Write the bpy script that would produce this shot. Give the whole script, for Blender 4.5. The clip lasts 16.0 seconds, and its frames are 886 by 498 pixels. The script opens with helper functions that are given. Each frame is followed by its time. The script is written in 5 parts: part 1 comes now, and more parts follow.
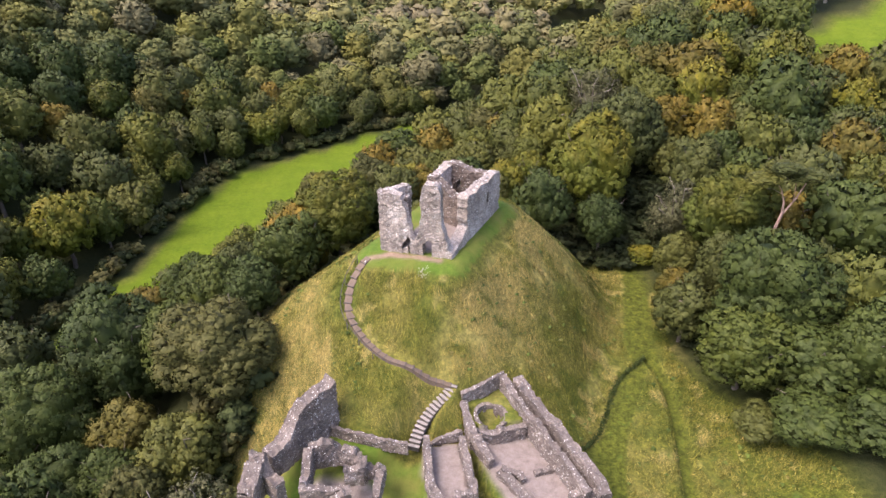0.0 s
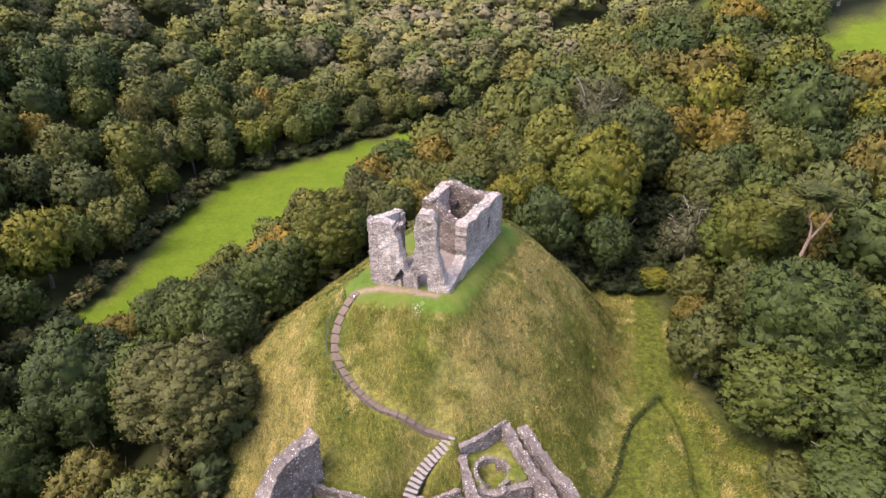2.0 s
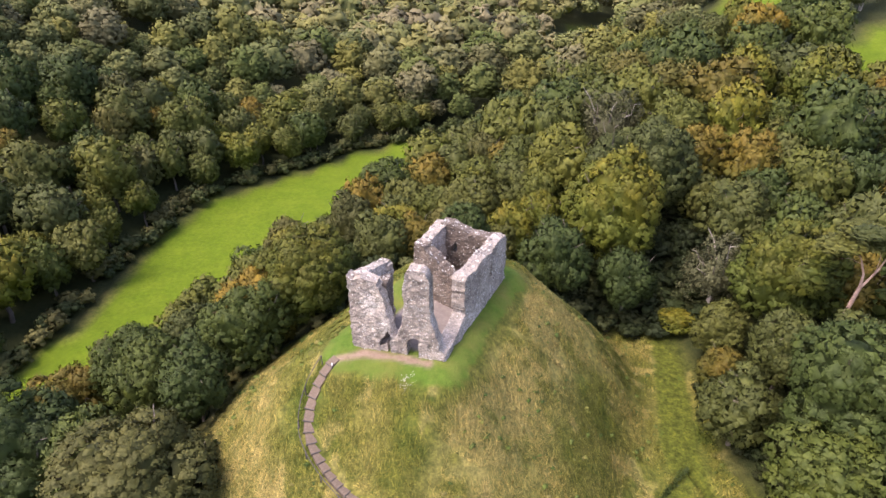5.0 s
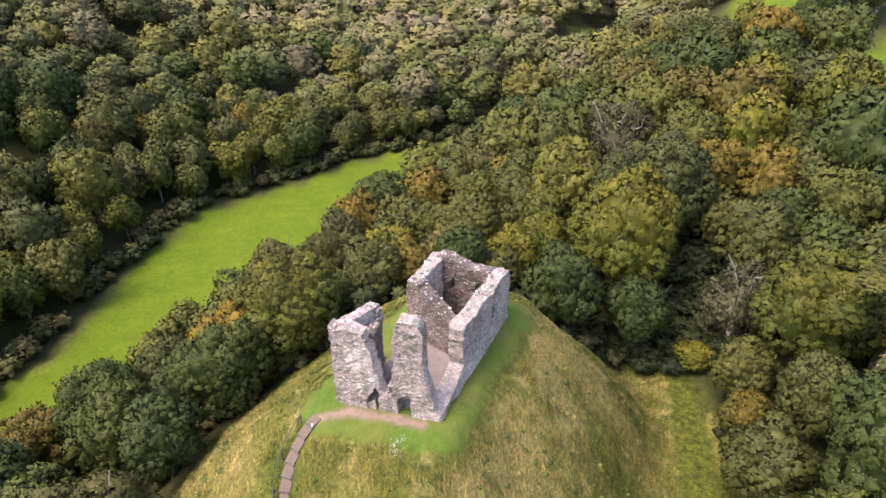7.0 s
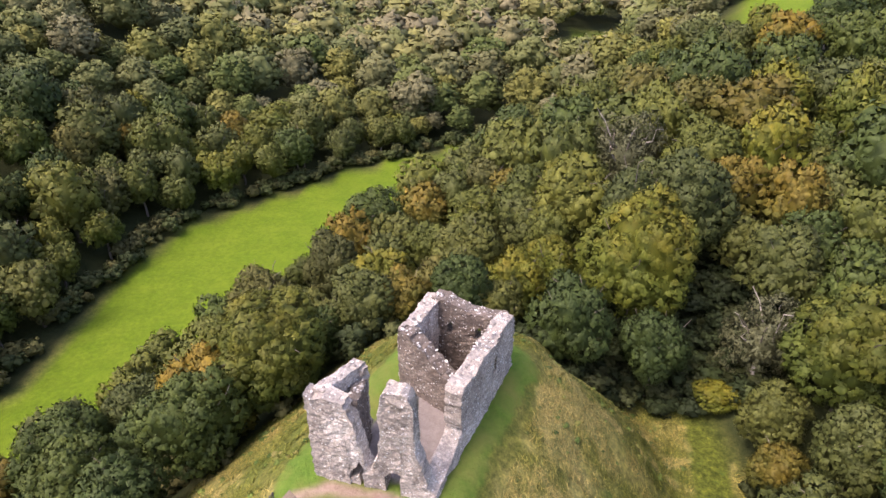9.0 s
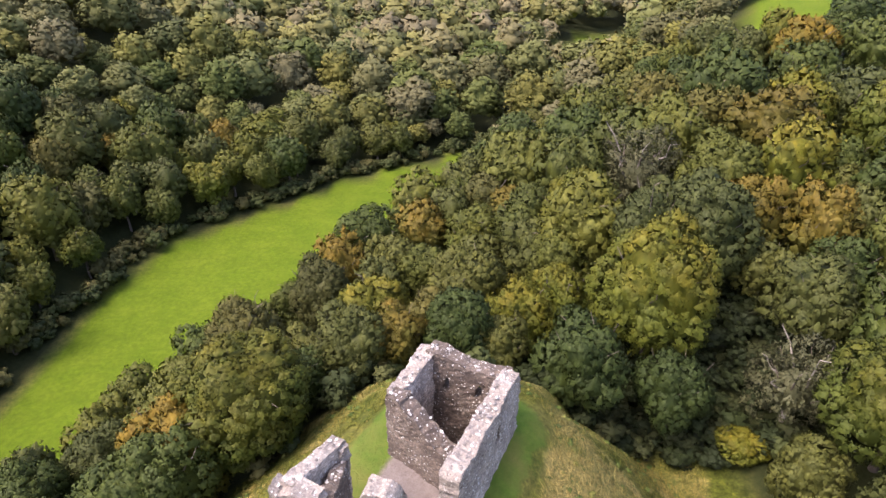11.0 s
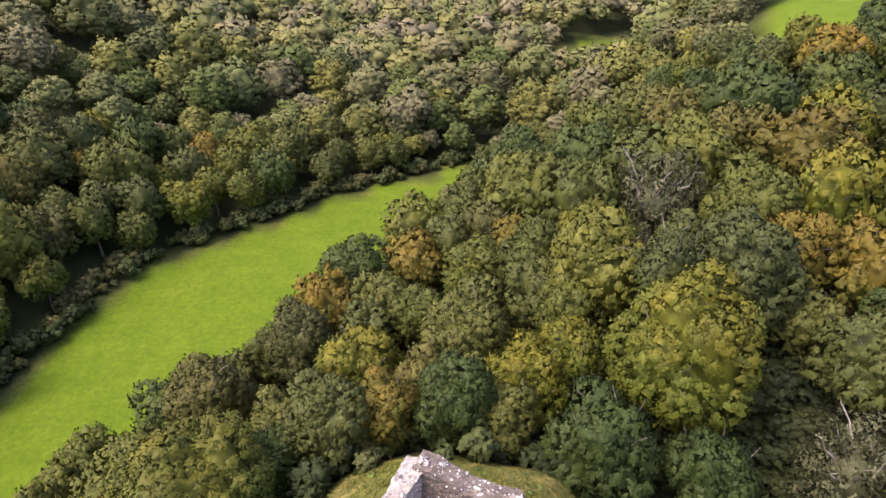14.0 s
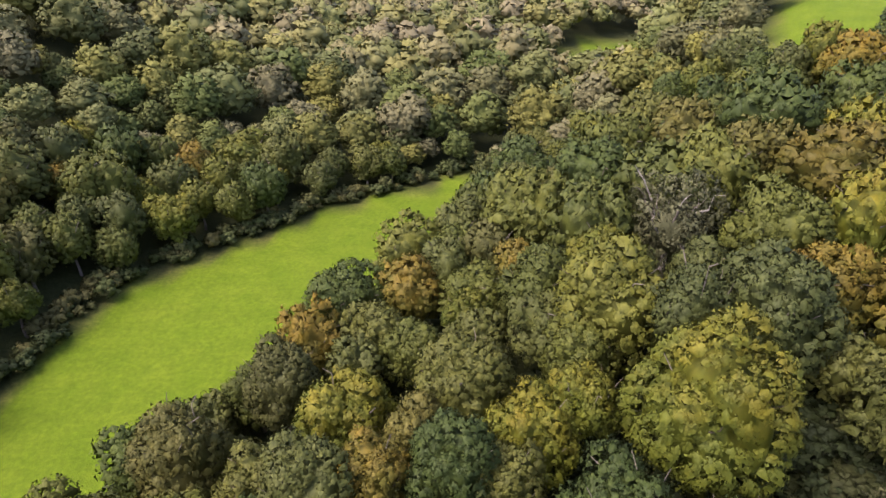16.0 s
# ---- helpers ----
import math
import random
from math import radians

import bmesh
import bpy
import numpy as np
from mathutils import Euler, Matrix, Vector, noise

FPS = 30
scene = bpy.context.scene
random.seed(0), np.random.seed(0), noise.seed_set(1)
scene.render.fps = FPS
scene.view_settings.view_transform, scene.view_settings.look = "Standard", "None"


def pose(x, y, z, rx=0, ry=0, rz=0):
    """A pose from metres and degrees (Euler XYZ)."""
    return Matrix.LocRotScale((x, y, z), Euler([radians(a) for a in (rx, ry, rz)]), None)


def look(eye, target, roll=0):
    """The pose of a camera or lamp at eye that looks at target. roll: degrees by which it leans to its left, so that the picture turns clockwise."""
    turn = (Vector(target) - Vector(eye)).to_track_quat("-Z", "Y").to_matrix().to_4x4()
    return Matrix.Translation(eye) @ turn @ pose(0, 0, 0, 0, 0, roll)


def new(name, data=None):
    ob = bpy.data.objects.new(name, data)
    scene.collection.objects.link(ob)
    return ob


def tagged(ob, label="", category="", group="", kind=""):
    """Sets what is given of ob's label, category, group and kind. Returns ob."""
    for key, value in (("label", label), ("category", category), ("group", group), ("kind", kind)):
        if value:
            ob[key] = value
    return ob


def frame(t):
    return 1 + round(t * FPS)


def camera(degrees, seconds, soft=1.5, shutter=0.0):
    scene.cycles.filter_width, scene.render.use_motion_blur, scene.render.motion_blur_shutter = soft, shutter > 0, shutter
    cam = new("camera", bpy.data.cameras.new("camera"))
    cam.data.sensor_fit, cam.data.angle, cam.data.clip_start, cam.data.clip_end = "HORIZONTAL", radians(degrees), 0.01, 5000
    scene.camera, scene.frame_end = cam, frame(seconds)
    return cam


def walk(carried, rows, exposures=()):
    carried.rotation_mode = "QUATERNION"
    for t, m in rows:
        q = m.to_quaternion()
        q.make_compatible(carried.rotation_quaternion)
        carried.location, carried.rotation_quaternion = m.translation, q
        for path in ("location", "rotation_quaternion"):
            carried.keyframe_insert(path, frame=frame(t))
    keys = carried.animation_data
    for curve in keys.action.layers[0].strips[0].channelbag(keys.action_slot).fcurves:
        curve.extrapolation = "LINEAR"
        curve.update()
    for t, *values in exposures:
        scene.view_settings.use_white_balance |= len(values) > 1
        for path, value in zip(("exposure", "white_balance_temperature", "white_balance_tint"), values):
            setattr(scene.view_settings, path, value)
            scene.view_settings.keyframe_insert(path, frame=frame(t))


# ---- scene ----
cam = camera(73.7, 16.0)
# a drone in level, even flight, its camera tilted 28.9 degrees down
PATH = [(t, pose(0.1726 * t, -65.0 + 3.5959 * t, 33.6, 90 - 28.86, 0, 0)) for t in (0, 2, 4, 6, 8, 10, 12, 14, 16)]
walk(cam, PATH, [(0, 1.14, 6450, 24), (16, 1.14, 6450, 24)])

# ---- light: a veiled sun to the left of and a little behind the start, under a pale sky ----
SUN_UP, SUN_TURN = 60.0, 246.0
world = bpy.data.worlds.new("sky")
scene.world = world
world.use_nodes = True
wn = world.node_tree.nodes
sky = wn.new("ShaderNodeTexSky")
sky.sky_type, sky.sun_disc = "NISHITA", False
sky.sun_elevation, sky.sun_rotation = radians(SUN_UP), radians(SUN_TURN)
sky.air_density, sky.dust_density, sky.ozone_density = 1.0, 4.0, 1.0
world.node_tree.links.new(sky.outputs[0], wn["Background"].inputs[0])
wn["Background"].inputs[1].default_value = 0.225
sun = new("sun", bpy.data.lights.new("sun", "SUN"))
sun.data.energy, sun.data.angle, sun.data.color = 1.65, radians(24), (1.0, 0.93, 0.82)
a, e = radians(SUN_TURN), radians(SUN_UP)
SUN_DIR = Vector((math.sin(a) * math.cos(e), math.cos(a) * math.cos(e), math.sin(e)))
sun.matrix_world = look(SUN_DIR * 200, (0, 0, 0))


# ---- noise and terrain ----
def vnoise(x, y, seed=0):
    """Smooth value noise from 0 to 1 on a unit lattice."""
    x, y = np.asarray(x, float), np.asarray(y, float)
    xi, yi = np.floor(x).astype(np.int64), np.floor(y).astype(np.int64)
    fx, fy = x - xi, y - yi
    fx, fy = fx * fx * (3 - 2 * fx), fy * fy * (3 - 2 * fy)

    def lattice(i, j):
        h = (i * 374761393 + j * 668265263 + seed * 1442695041) & 0xFFFFFFFF
        h = ((h ^ (h >> 13)) * 1274126177) & 0xFFFFFFFF
        return ((h ^ (h >> 16)) & 0xFFFF) / 65535.0

    return (lattice(xi, yi) * (1 - fx) + lattice(xi + 1, yi) * fx) * (1 - fy) + (lattice(xi, yi + 1) * (1 - fx) + lattice(xi + 1, yi + 1) * fx) * fy


def smooth(a, b, v):
    t = np.clip((np.asarray(v, float) - a) / (b - a), 0, 1)
    return t * t * (3 - 2 * t)


def soft(v, k=1.0):
    v = np.asarray(v, float)
    return np.where(v / k > 30, v, k * np.log1p(np.exp(np.minimum(v / k, 30))))


def line_dist(x, y, pts):
    """Distance to a line of points, the side of it (positive to the left of its way) and the way along it."""
    best = np.full(np.shape(x), 1e9)
    side, along = np.zeros(np.shape(x)), np.zeros(np.shape(x))
    run = 0.0
    for (ax, ay), (bx, by) in zip(pts, pts[1:]):
        lx, ly = bx - ax, by - ay
        n = math.hypot(lx, ly)
        t = np.clip(((x - ax) * lx + (y - ay) * ly) / n ** 2, 0, 1)
        d = np.hypot(x - ax - t * lx, y - ay - t * ly)
        c = np.sign(lx * (y - ay) - ly * (x - ax))
        near = d < best
        best, side, along = np.where(near, d, best), np.where(near, c, side), np.where(near, run + t * n, along)
        run += n
    return best, side, along


def poly_dist(x, y, pts):
    """Signed distance to a closed outline, negative inside."""
    ring = list(pts) + [pts[0]]
    d = line_dist(x, y, ring)[0]
    inside = np.zeros(np.shape(x), bool)
    for (ax, ay), (bx, by) in zip(ring, ring[1:]):
        if ay == by:
            continue
        cross = (ay > y) != (by > y)
        inside ^= cross & (x < (bx - ax) * (y - ay) / (by - ay) + ax)
    return np.where(inside, -d, d)


# the valley's floor, from the near left away to the far right
VALLEY = [(-58, -160), (-57, -20), (-55, 30), (-46, 58), (-36, 84), (-18, 108), (6, 142), (30, 190), (62, 275), (110, 330), (220, 390), (420, 440)]
KEEP = [(-7.4, -4.3), (0.9, -6.4), (7.7, 8.1), (0.6, 11.0)]
FLOOR = -12.8
# the sunk floor of the keep's rear chamber
PIT = -4.2
CHAMBER = [(-1.4, 5.2), (3.9, 2.0), (6.7, 7.7), (0.9, 10.0)]
CELL = [(-2.1, -22.2), (1.7, -21.6), (3.2, -30.5), (-0.6, -31.0)]
HALL = [(2.2, -17.6), (6.4, -15.2), (14.2, -30.5), (6.0, -31.5), (2.6, -22.0)]
BANK = [(2.2, -17.6), (6.4, -15.2), (8.6, -20.4), (3.6, -21.4), (2.6, -20.6)]
SPUR = [(1.2, -17.8), (1.9, -18.6), (2.2, -20.6), (-0.9, -20.9), (-1.0, -20.1), (0.2, -18.8)]
OVEN = (4.95, -19.6)
YARD = [(-20, -40), (-18.5, -25.2), (-11.6, -19.8), (-3.6, -23.0), (0, -22), (0, -40)]
TRACK = [(31.0, 17.8), (28.2, 5.4), (26.6, 0.0), (26.4, -4.5)]
RUT = [(27.0, -4.6), (27.6, -7.0), (27.5, -11.0), (26.8, -15.8), (25.6, -21.2), (24.9, -24.7), (23.4, -45.0)]
LAWN = [(26.2, -4.2), (23.9, -6.8), (21.6, -9.1), (19.9, -12.6), (18.0, -17.0), (15.0, -20.2), (16.6, -30.0), (16.0, -60.0), (18.4, -60.0), (18.5, -25.2), (19.2, -21.9), (20.6, -17.1), (22.6, -13.4), (25.6, -6.8), (27.0, -4.4)]
# the bank's shadow line beside the lawn, drawn as a strip of dark leaves
BANK_SHADOW = [(26.3, -4.2), (23.7, -6.6), (21.4, -8.9), (19.7, -12.5), (17.8, -16.9), (14.9, -20.0)]


# the meadow on the valley floor, a second one further up it, and a field on the hill
MEADOW = [(-64, 6), (-63, 22), (-60, 57), (-56, 84), (-46, 96), (-22, 122), (3, 138), (19, 153), (17, 147), (10, 128), (5, 100), (0, 84), (-7, 68), (-15, 57), (-23, 48), (-38, 37), (-46, 24), (-50, 8)]
UPPER_MEADOW = [(34, 214), (50, 268), (74, 326), (108, 350), (150, 366), (150, 340), (115, 285), (80, 226), (58, 206)]
HILL_FIELD = [(93, 101), (86, 74), (98, 56), (118, 64), (230, 150), (230, 205), (150, 138), (112, 112)]
HIGH_FIELD = [(68, 114), (78, 108), (84, 113), (92, 120), (112, 134), (150, 165), (230, 235), (230, 320), (150, 235), (104, 178), (84, 150)]


def clear_of_fields(x, y):
    """Distance to the nearest field, negative inside one."""
    return np.minimum(np.minimum(poly_dist(x, y, MEADOW), poly_dist(x, y, UPPER_MEADOW)), np.minimum(poly_dist(x, y, HILL_FIELD), poly_dist(x, y, HIGH_FIELD)))


def bare_ground(x, y):
    d, side, along = line_dist(x, y, VALLEY)
    right = np.where(side < 0, np.maximum(d - 18, 0), 0)
    left = np.where(side > 0, np.maximum(d - 13, 0), 0)
    z = -26.0 + 14.2 * (1 - np.exp(-right / 24))
    z = z + smooth(8, 62, right) * (30 - soft(30 - 0.2 * soft(0.35 * x + 0.94 * y - 28, 6), 3))
    z = z + 0.13 * np.minimum(left, 55) + 0.02 * np.maximum(left - 55, 0) + 0.38 * soft(-x - 62, 6) * smooth(0, 30, left) * smooth(260, 120, -x)
    z = z - 3.4 * smooth(11, 17, x) * smooth(42, 30, x) * smooth(40, 22, y) * smooth(-80, -30, y)
    far = np.hypot(x, y + 65)
    return z + 50 * smooth(430, 1500, far) + 3 * (vnoise(x / 70, y / 70, 3) - 0.5) * smooth(16, 40, d) * smooth(40, 110, np.hypot(x, y))


def height(x, y):
    x, y = np.asarray(x, float), np.asarray(y, float)
    base = bare_ground(x, y)
    d = poly_dist(x, y, KEEP)
    wob = 1.0 * (vnoise(x / 7, y / 7, 5) - 0.5) * smooth(1, 6, d)
    east = smooth(-1, 3, 0.911 * (x - 1.0) - 0.413 * (y + 6.7))
    slope = 0.81 + 0.20 * east
    round_ = smooth(0.15, 0.85, np.cos(np.arctan2(y - 2.0, x - 1.0) - radians(22)))
    mound = 1.5 * round_ * smooth(2.0, 6.0, d) * smooth(18, 9, d) - slope * soft(d - 2.0 + 0.8 * east + wob, 0.6)
    z = np.maximum(base, mound) + 0.5 * soft(-np.abs(base - mound) + 1.2, 0.5) * (d > 3)
    z = z + 0.16 * (vnoise(x / 2.3, y / 2.3, 7) - 0.5) * smooth(3, 6, d) + 0.10 * (vnoise(x / 0.8, y / 0.8, 8) - 0.5) * smooth(3, 5, d) * smooth(60, 40, d)
    yard = poly_dist(x, y, YARD)
    z = np.where(yard < 0, np.minimum(z, FLOOR), z)
    for room in (CELL, HALL):
        z = np.where(poly_dist(x, y, room) < 0, FLOOR, z)
    z = z + 1.1 * smooth(0.9, -0.5, poly_dist(x, y, SPUR))
    # turf bank inside the hall, with the oven's pit in it
    z = np.where(poly_dist(x, y, BANK) < 0, FLOOR + 1.7 + 0.3 * (vnoise(x / 1.1, y / 1.1, 9) - 0.5), z)
    z = np.where(np.hypot(x - OVEN[0], y - OVEN[1]) < 1.45, FLOOR + 0.1, z)
    z = np.where(poly_dist(x, y, CHAMBER) < 0, PIT + 0.3, z)
    rut = line_dist(x, y, RUT)[0]
    z = z - 0.8 * smooth(0.95, 0.45, rut)
    return z


def dryness(x, y):
    """Straw-coloured patches: the sunny flank beyond the turf, the left edge, and scattered spots."""
    k = poly_dist(x, y, KEEP)
    east = smooth(0.0, 4.0, 0.911 * (x - 1.0) - 0.413 * (y + 6.7)) * smooth(2.2, 4.0, k) * smooth(13, 6, k)
    west = smooth(-11.5, -14.5, x + 0.25 * (y + 12)) * smooth(-26, -20, y)
    spots = vnoise(x / 2.6, y / 2.6, 81) * 0.55 + vnoise(x / 0.9, y / 0.9, 82) * 0.45
    return np.clip((0.85 * east + 0.6 * west) * smooth(0.22, 0.55, spots) + smooth(0.66, 0.78, spots) * 0.7, 0, 1)


def ground(x, y):
    return float(height(np.array([x]), np.array([y]))[0])


# ---- materials ----
def material(name):
    m = bpy.data.materials.new(name)
    m.use_nodes = True
    nt = m.node_tree
    return m, nt.nodes, nt.links, nt.nodes["Principled BSDF"]


def tex_noise(nodes, links, scale, detail=4.0, rough=0.6, vector=None):
    n = nodes.new("ShaderNodeTexNoise")
    n.inputs["Scale"].default_value, n.inputs["Detail"].default_value, n.inputs["Roughness"].default_value = scale, detail, rough
    if vector is None:
        vector = nodes.new("ShaderNodeTexCoord").outputs["Object"]
    links.new(vector, n.inputs["Vector"])
    return n


def ramp(nodes, links, value, *stops):
    r = nodes.new("ShaderNodeValToRGB")
    while len(r.color_ramp.elements) < len(stops):
        r.color_ramp.elements.new(0.5)
    for el, (p, c) in zip(r.color_ramp.elements, stops):
        el.position, el.color = p, (*c, 1) if len(c) == 3 else c
    links.new(value, r.inputs[0])
    return r.outputs[0]


def mix(nodes, links, fac, a, b, blend="MIX"):
    m = nodes.new("ShaderNodeMix")
    m.data_type, m.blend_type = "RGBA", blend
    for sock, v in ((m.inputs[0], fac), (m.inputs[6], a), (m.inputs[7], b)):
        if hasattr(v, "links"):
            links.new(v, sock)
        elif isinstance(v, (int, float)):
            sock.default_value = v
        else:
            sock.default_value = (*v, 1)
    return m.outputs[2]


def bump(nodes, links, bsdf, value, strength, distance):
    b = nodes.new("ShaderNodeBump")
    b.inputs["Strength"].default_value, b.inputs["Distance"].default_value = strength, distance
    links.new(value, b.inputs["Height"])
    links.new(b.outputs[0], bsdf.inputs["Normal"])


def stone_material(name, dark, light, pale, lichen=0.62, dotted=0.9):
    m, n, l, p = material(name)
    co = n.new("ShaderNodeTexCoord").outputs["Object"]
    sq = n.new("ShaderNodeMapping")
    sq.inputs["Scale"].default_value = (1, 1, 1.7)
    l.new(co, sq.inputs[0])
    v = n.new("ShaderNodeTexVoronoi")
    v.inputs["Scale"].default_value = 4.2
    l.new(sq.outputs[0], v.inputs["Vector"])
    edge = n.new("ShaderNodeTexVoronoi")
    edge.feature = "DISTANCE_TO_EDGE"
    edge.inputs["Scale"].default_value = 4.2
    l.new(sq.outputs[0], edge.inputs["Vector"])
    big = tex_noise(n, l, 0.35, 5, 0.62, co)
    fine = tex_noise(n, l, 9, 5, 0.7, co)
    col = ramp(n, l, big.outputs[0], (0.34, dark), (0.54, light), (0.72, pale))
    grey = n.new("ShaderNodeRGBToBW")
    l.new(v.outputs["Color"], grey.inputs[0])
    tone = ramp(n, l, grey.outputs[0], (0.2, (0.50, 0.48, 0.48)), (0.8, (1.25, 1.22, 1.19)))
    col = mix(n, l, 0.8, col, tone, "MULTIPLY")
    grain = ramp(n, l, fine.outputs[0], (0.32, (0.45, 0.43, 0.43)), (0.68, (1.32, 1.30, 1.28)))
    col = mix(n, l, 0.75, col, grain, "MULTIPLY")
    joint = ramp(n, l, edge.outputs["Distance"], (0.0, (1, 1, 1)), (0.07, (0, 0, 0)))
    col = mix(n, l, joint, col, tuple(c * 0.62 for c in light))
    # weather streaks down the faces
    st = n.new("ShaderNodeMapping")
    st.inputs["Scale"].default_value = (1.6, 1.6, 0.16)
    l.new(co, st.inputs[0])
    streak = tex_noise(n, l, 1.3, 5, 0.65, st.outputs[0])
    col = mix(n, l, ramp(n, l, streak.outputs[0], (0.5, (0, 0, 0)), (0.72, (0.55, 0.55, 0.55))), col, tuple(c * 0.55 for c in dark))
    spots = n.new("ShaderNodeTexVoronoi")
    spots.inputs["Scale"].default_value = 4.2
    l.new(co, spots.inputs["Vector"])
    sp = ramp(n, l, spots.outputs["Distance"], (0.0, (1, 1, 1)), (0.34, (1, 1, 1)), (0.42, (0, 0, 0)))
    patch = ramp(n, l, tex_noise(n, l, 1.1, 4, 0.7, co).outputs[0], (lichen - 0.06, (0, 0, 0)), (lichen, (1, 1, 1)))
    geo = n.new("ShaderNodeNewGeometry")
    nz = n.new("ShaderNodeSeparateXYZ")
    l.new(geo.outputs["Normal"], nz.inputs[0])
    crest = ramp(n, l, nz.outputs[2], (0.25, (0, 0, 0)), (0.6, (1, 1, 1)))
    patch = mix(n, l, 0.3, patch, crest, "SCREEN")
    speck = ramp(n, l, tex_noise(n, l, 8.5, 3, 0.6, co).outputs[0], (0.50, (0, 0, 0)), (0.60, (1, 1, 1)))
    col = mix(n, l, mix(n, l, 1.0, mix(n, l, 1.0, sp, speck, "MULTIPLY"), patch, "MULTIPLY"), col, (0.66, 0.64, 0.60))
    moss = ramp(n, l, tex_noise(n, l, 2.4, 5, 0.7, co).outputs[0], (0.36, (0.85, 0.85, 0.85)), (0.62, (0.25, 0.25, 0.25)))
    col = mix(n, l, mix(n, l, 1.0, moss, crest, "MULTIPLY"), col, mix(n, l, 1.0, tuple(c * 0.62 for c in light), grain, "MULTIPLY"))
    dots = n.new("ShaderNodeTexVoronoi")
    dots.inputs["Scale"].default_value = 4.5
    l.new(co, dots.inputs["Vector"])
    dot = ramp(n, l, dots.outputs["Distance"], (0.0, (1, 1, 1)), (0.20, (1, 1, 1)), (0.27, (0, 0, 0)))
    some = n.new("ShaderNodeSeparateColor")
    l.new(dots.outputs["Color"], some.inputs[0])
    col = mix(n, l, mix(n, l, 1.0, dot, ramp(n, l, some.outputs[0], (0.70, (0, 0, 0)), (0.74, (dotted, dotted, dotted))), "MULTIPLY"), col, (0.70, 0.68, 0.64))
    l.new(col, p.inputs["Base Color"])
    p.inputs["Roughness"].default_value = 0.93
    hgt = mix(n, l, 0.5, edge.outputs["Distance"], fine.outputs[0])
    bump(n, l, p, hgt, 1.0, 0.10)
    return m


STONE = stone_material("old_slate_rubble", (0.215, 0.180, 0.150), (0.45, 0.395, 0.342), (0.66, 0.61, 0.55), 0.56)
# browner rubble for the inner walls, darkened further with their shade in the colour
STONE_INNER_SHADED = stone_material("brown_shaded_inner_rubble", (0.095, 0.074, 0.058), (0.175, 0.138, 0.110), (0.28, 0.235, 0.195), 0.60, 0.9)
STONE_LOW = stone_material("low_wall_rubble", (0.095, 0.078, 0.066), (0.205, 0.172, 0.148), (0.40, 0.36, 0.325), 0.56, 0.8)


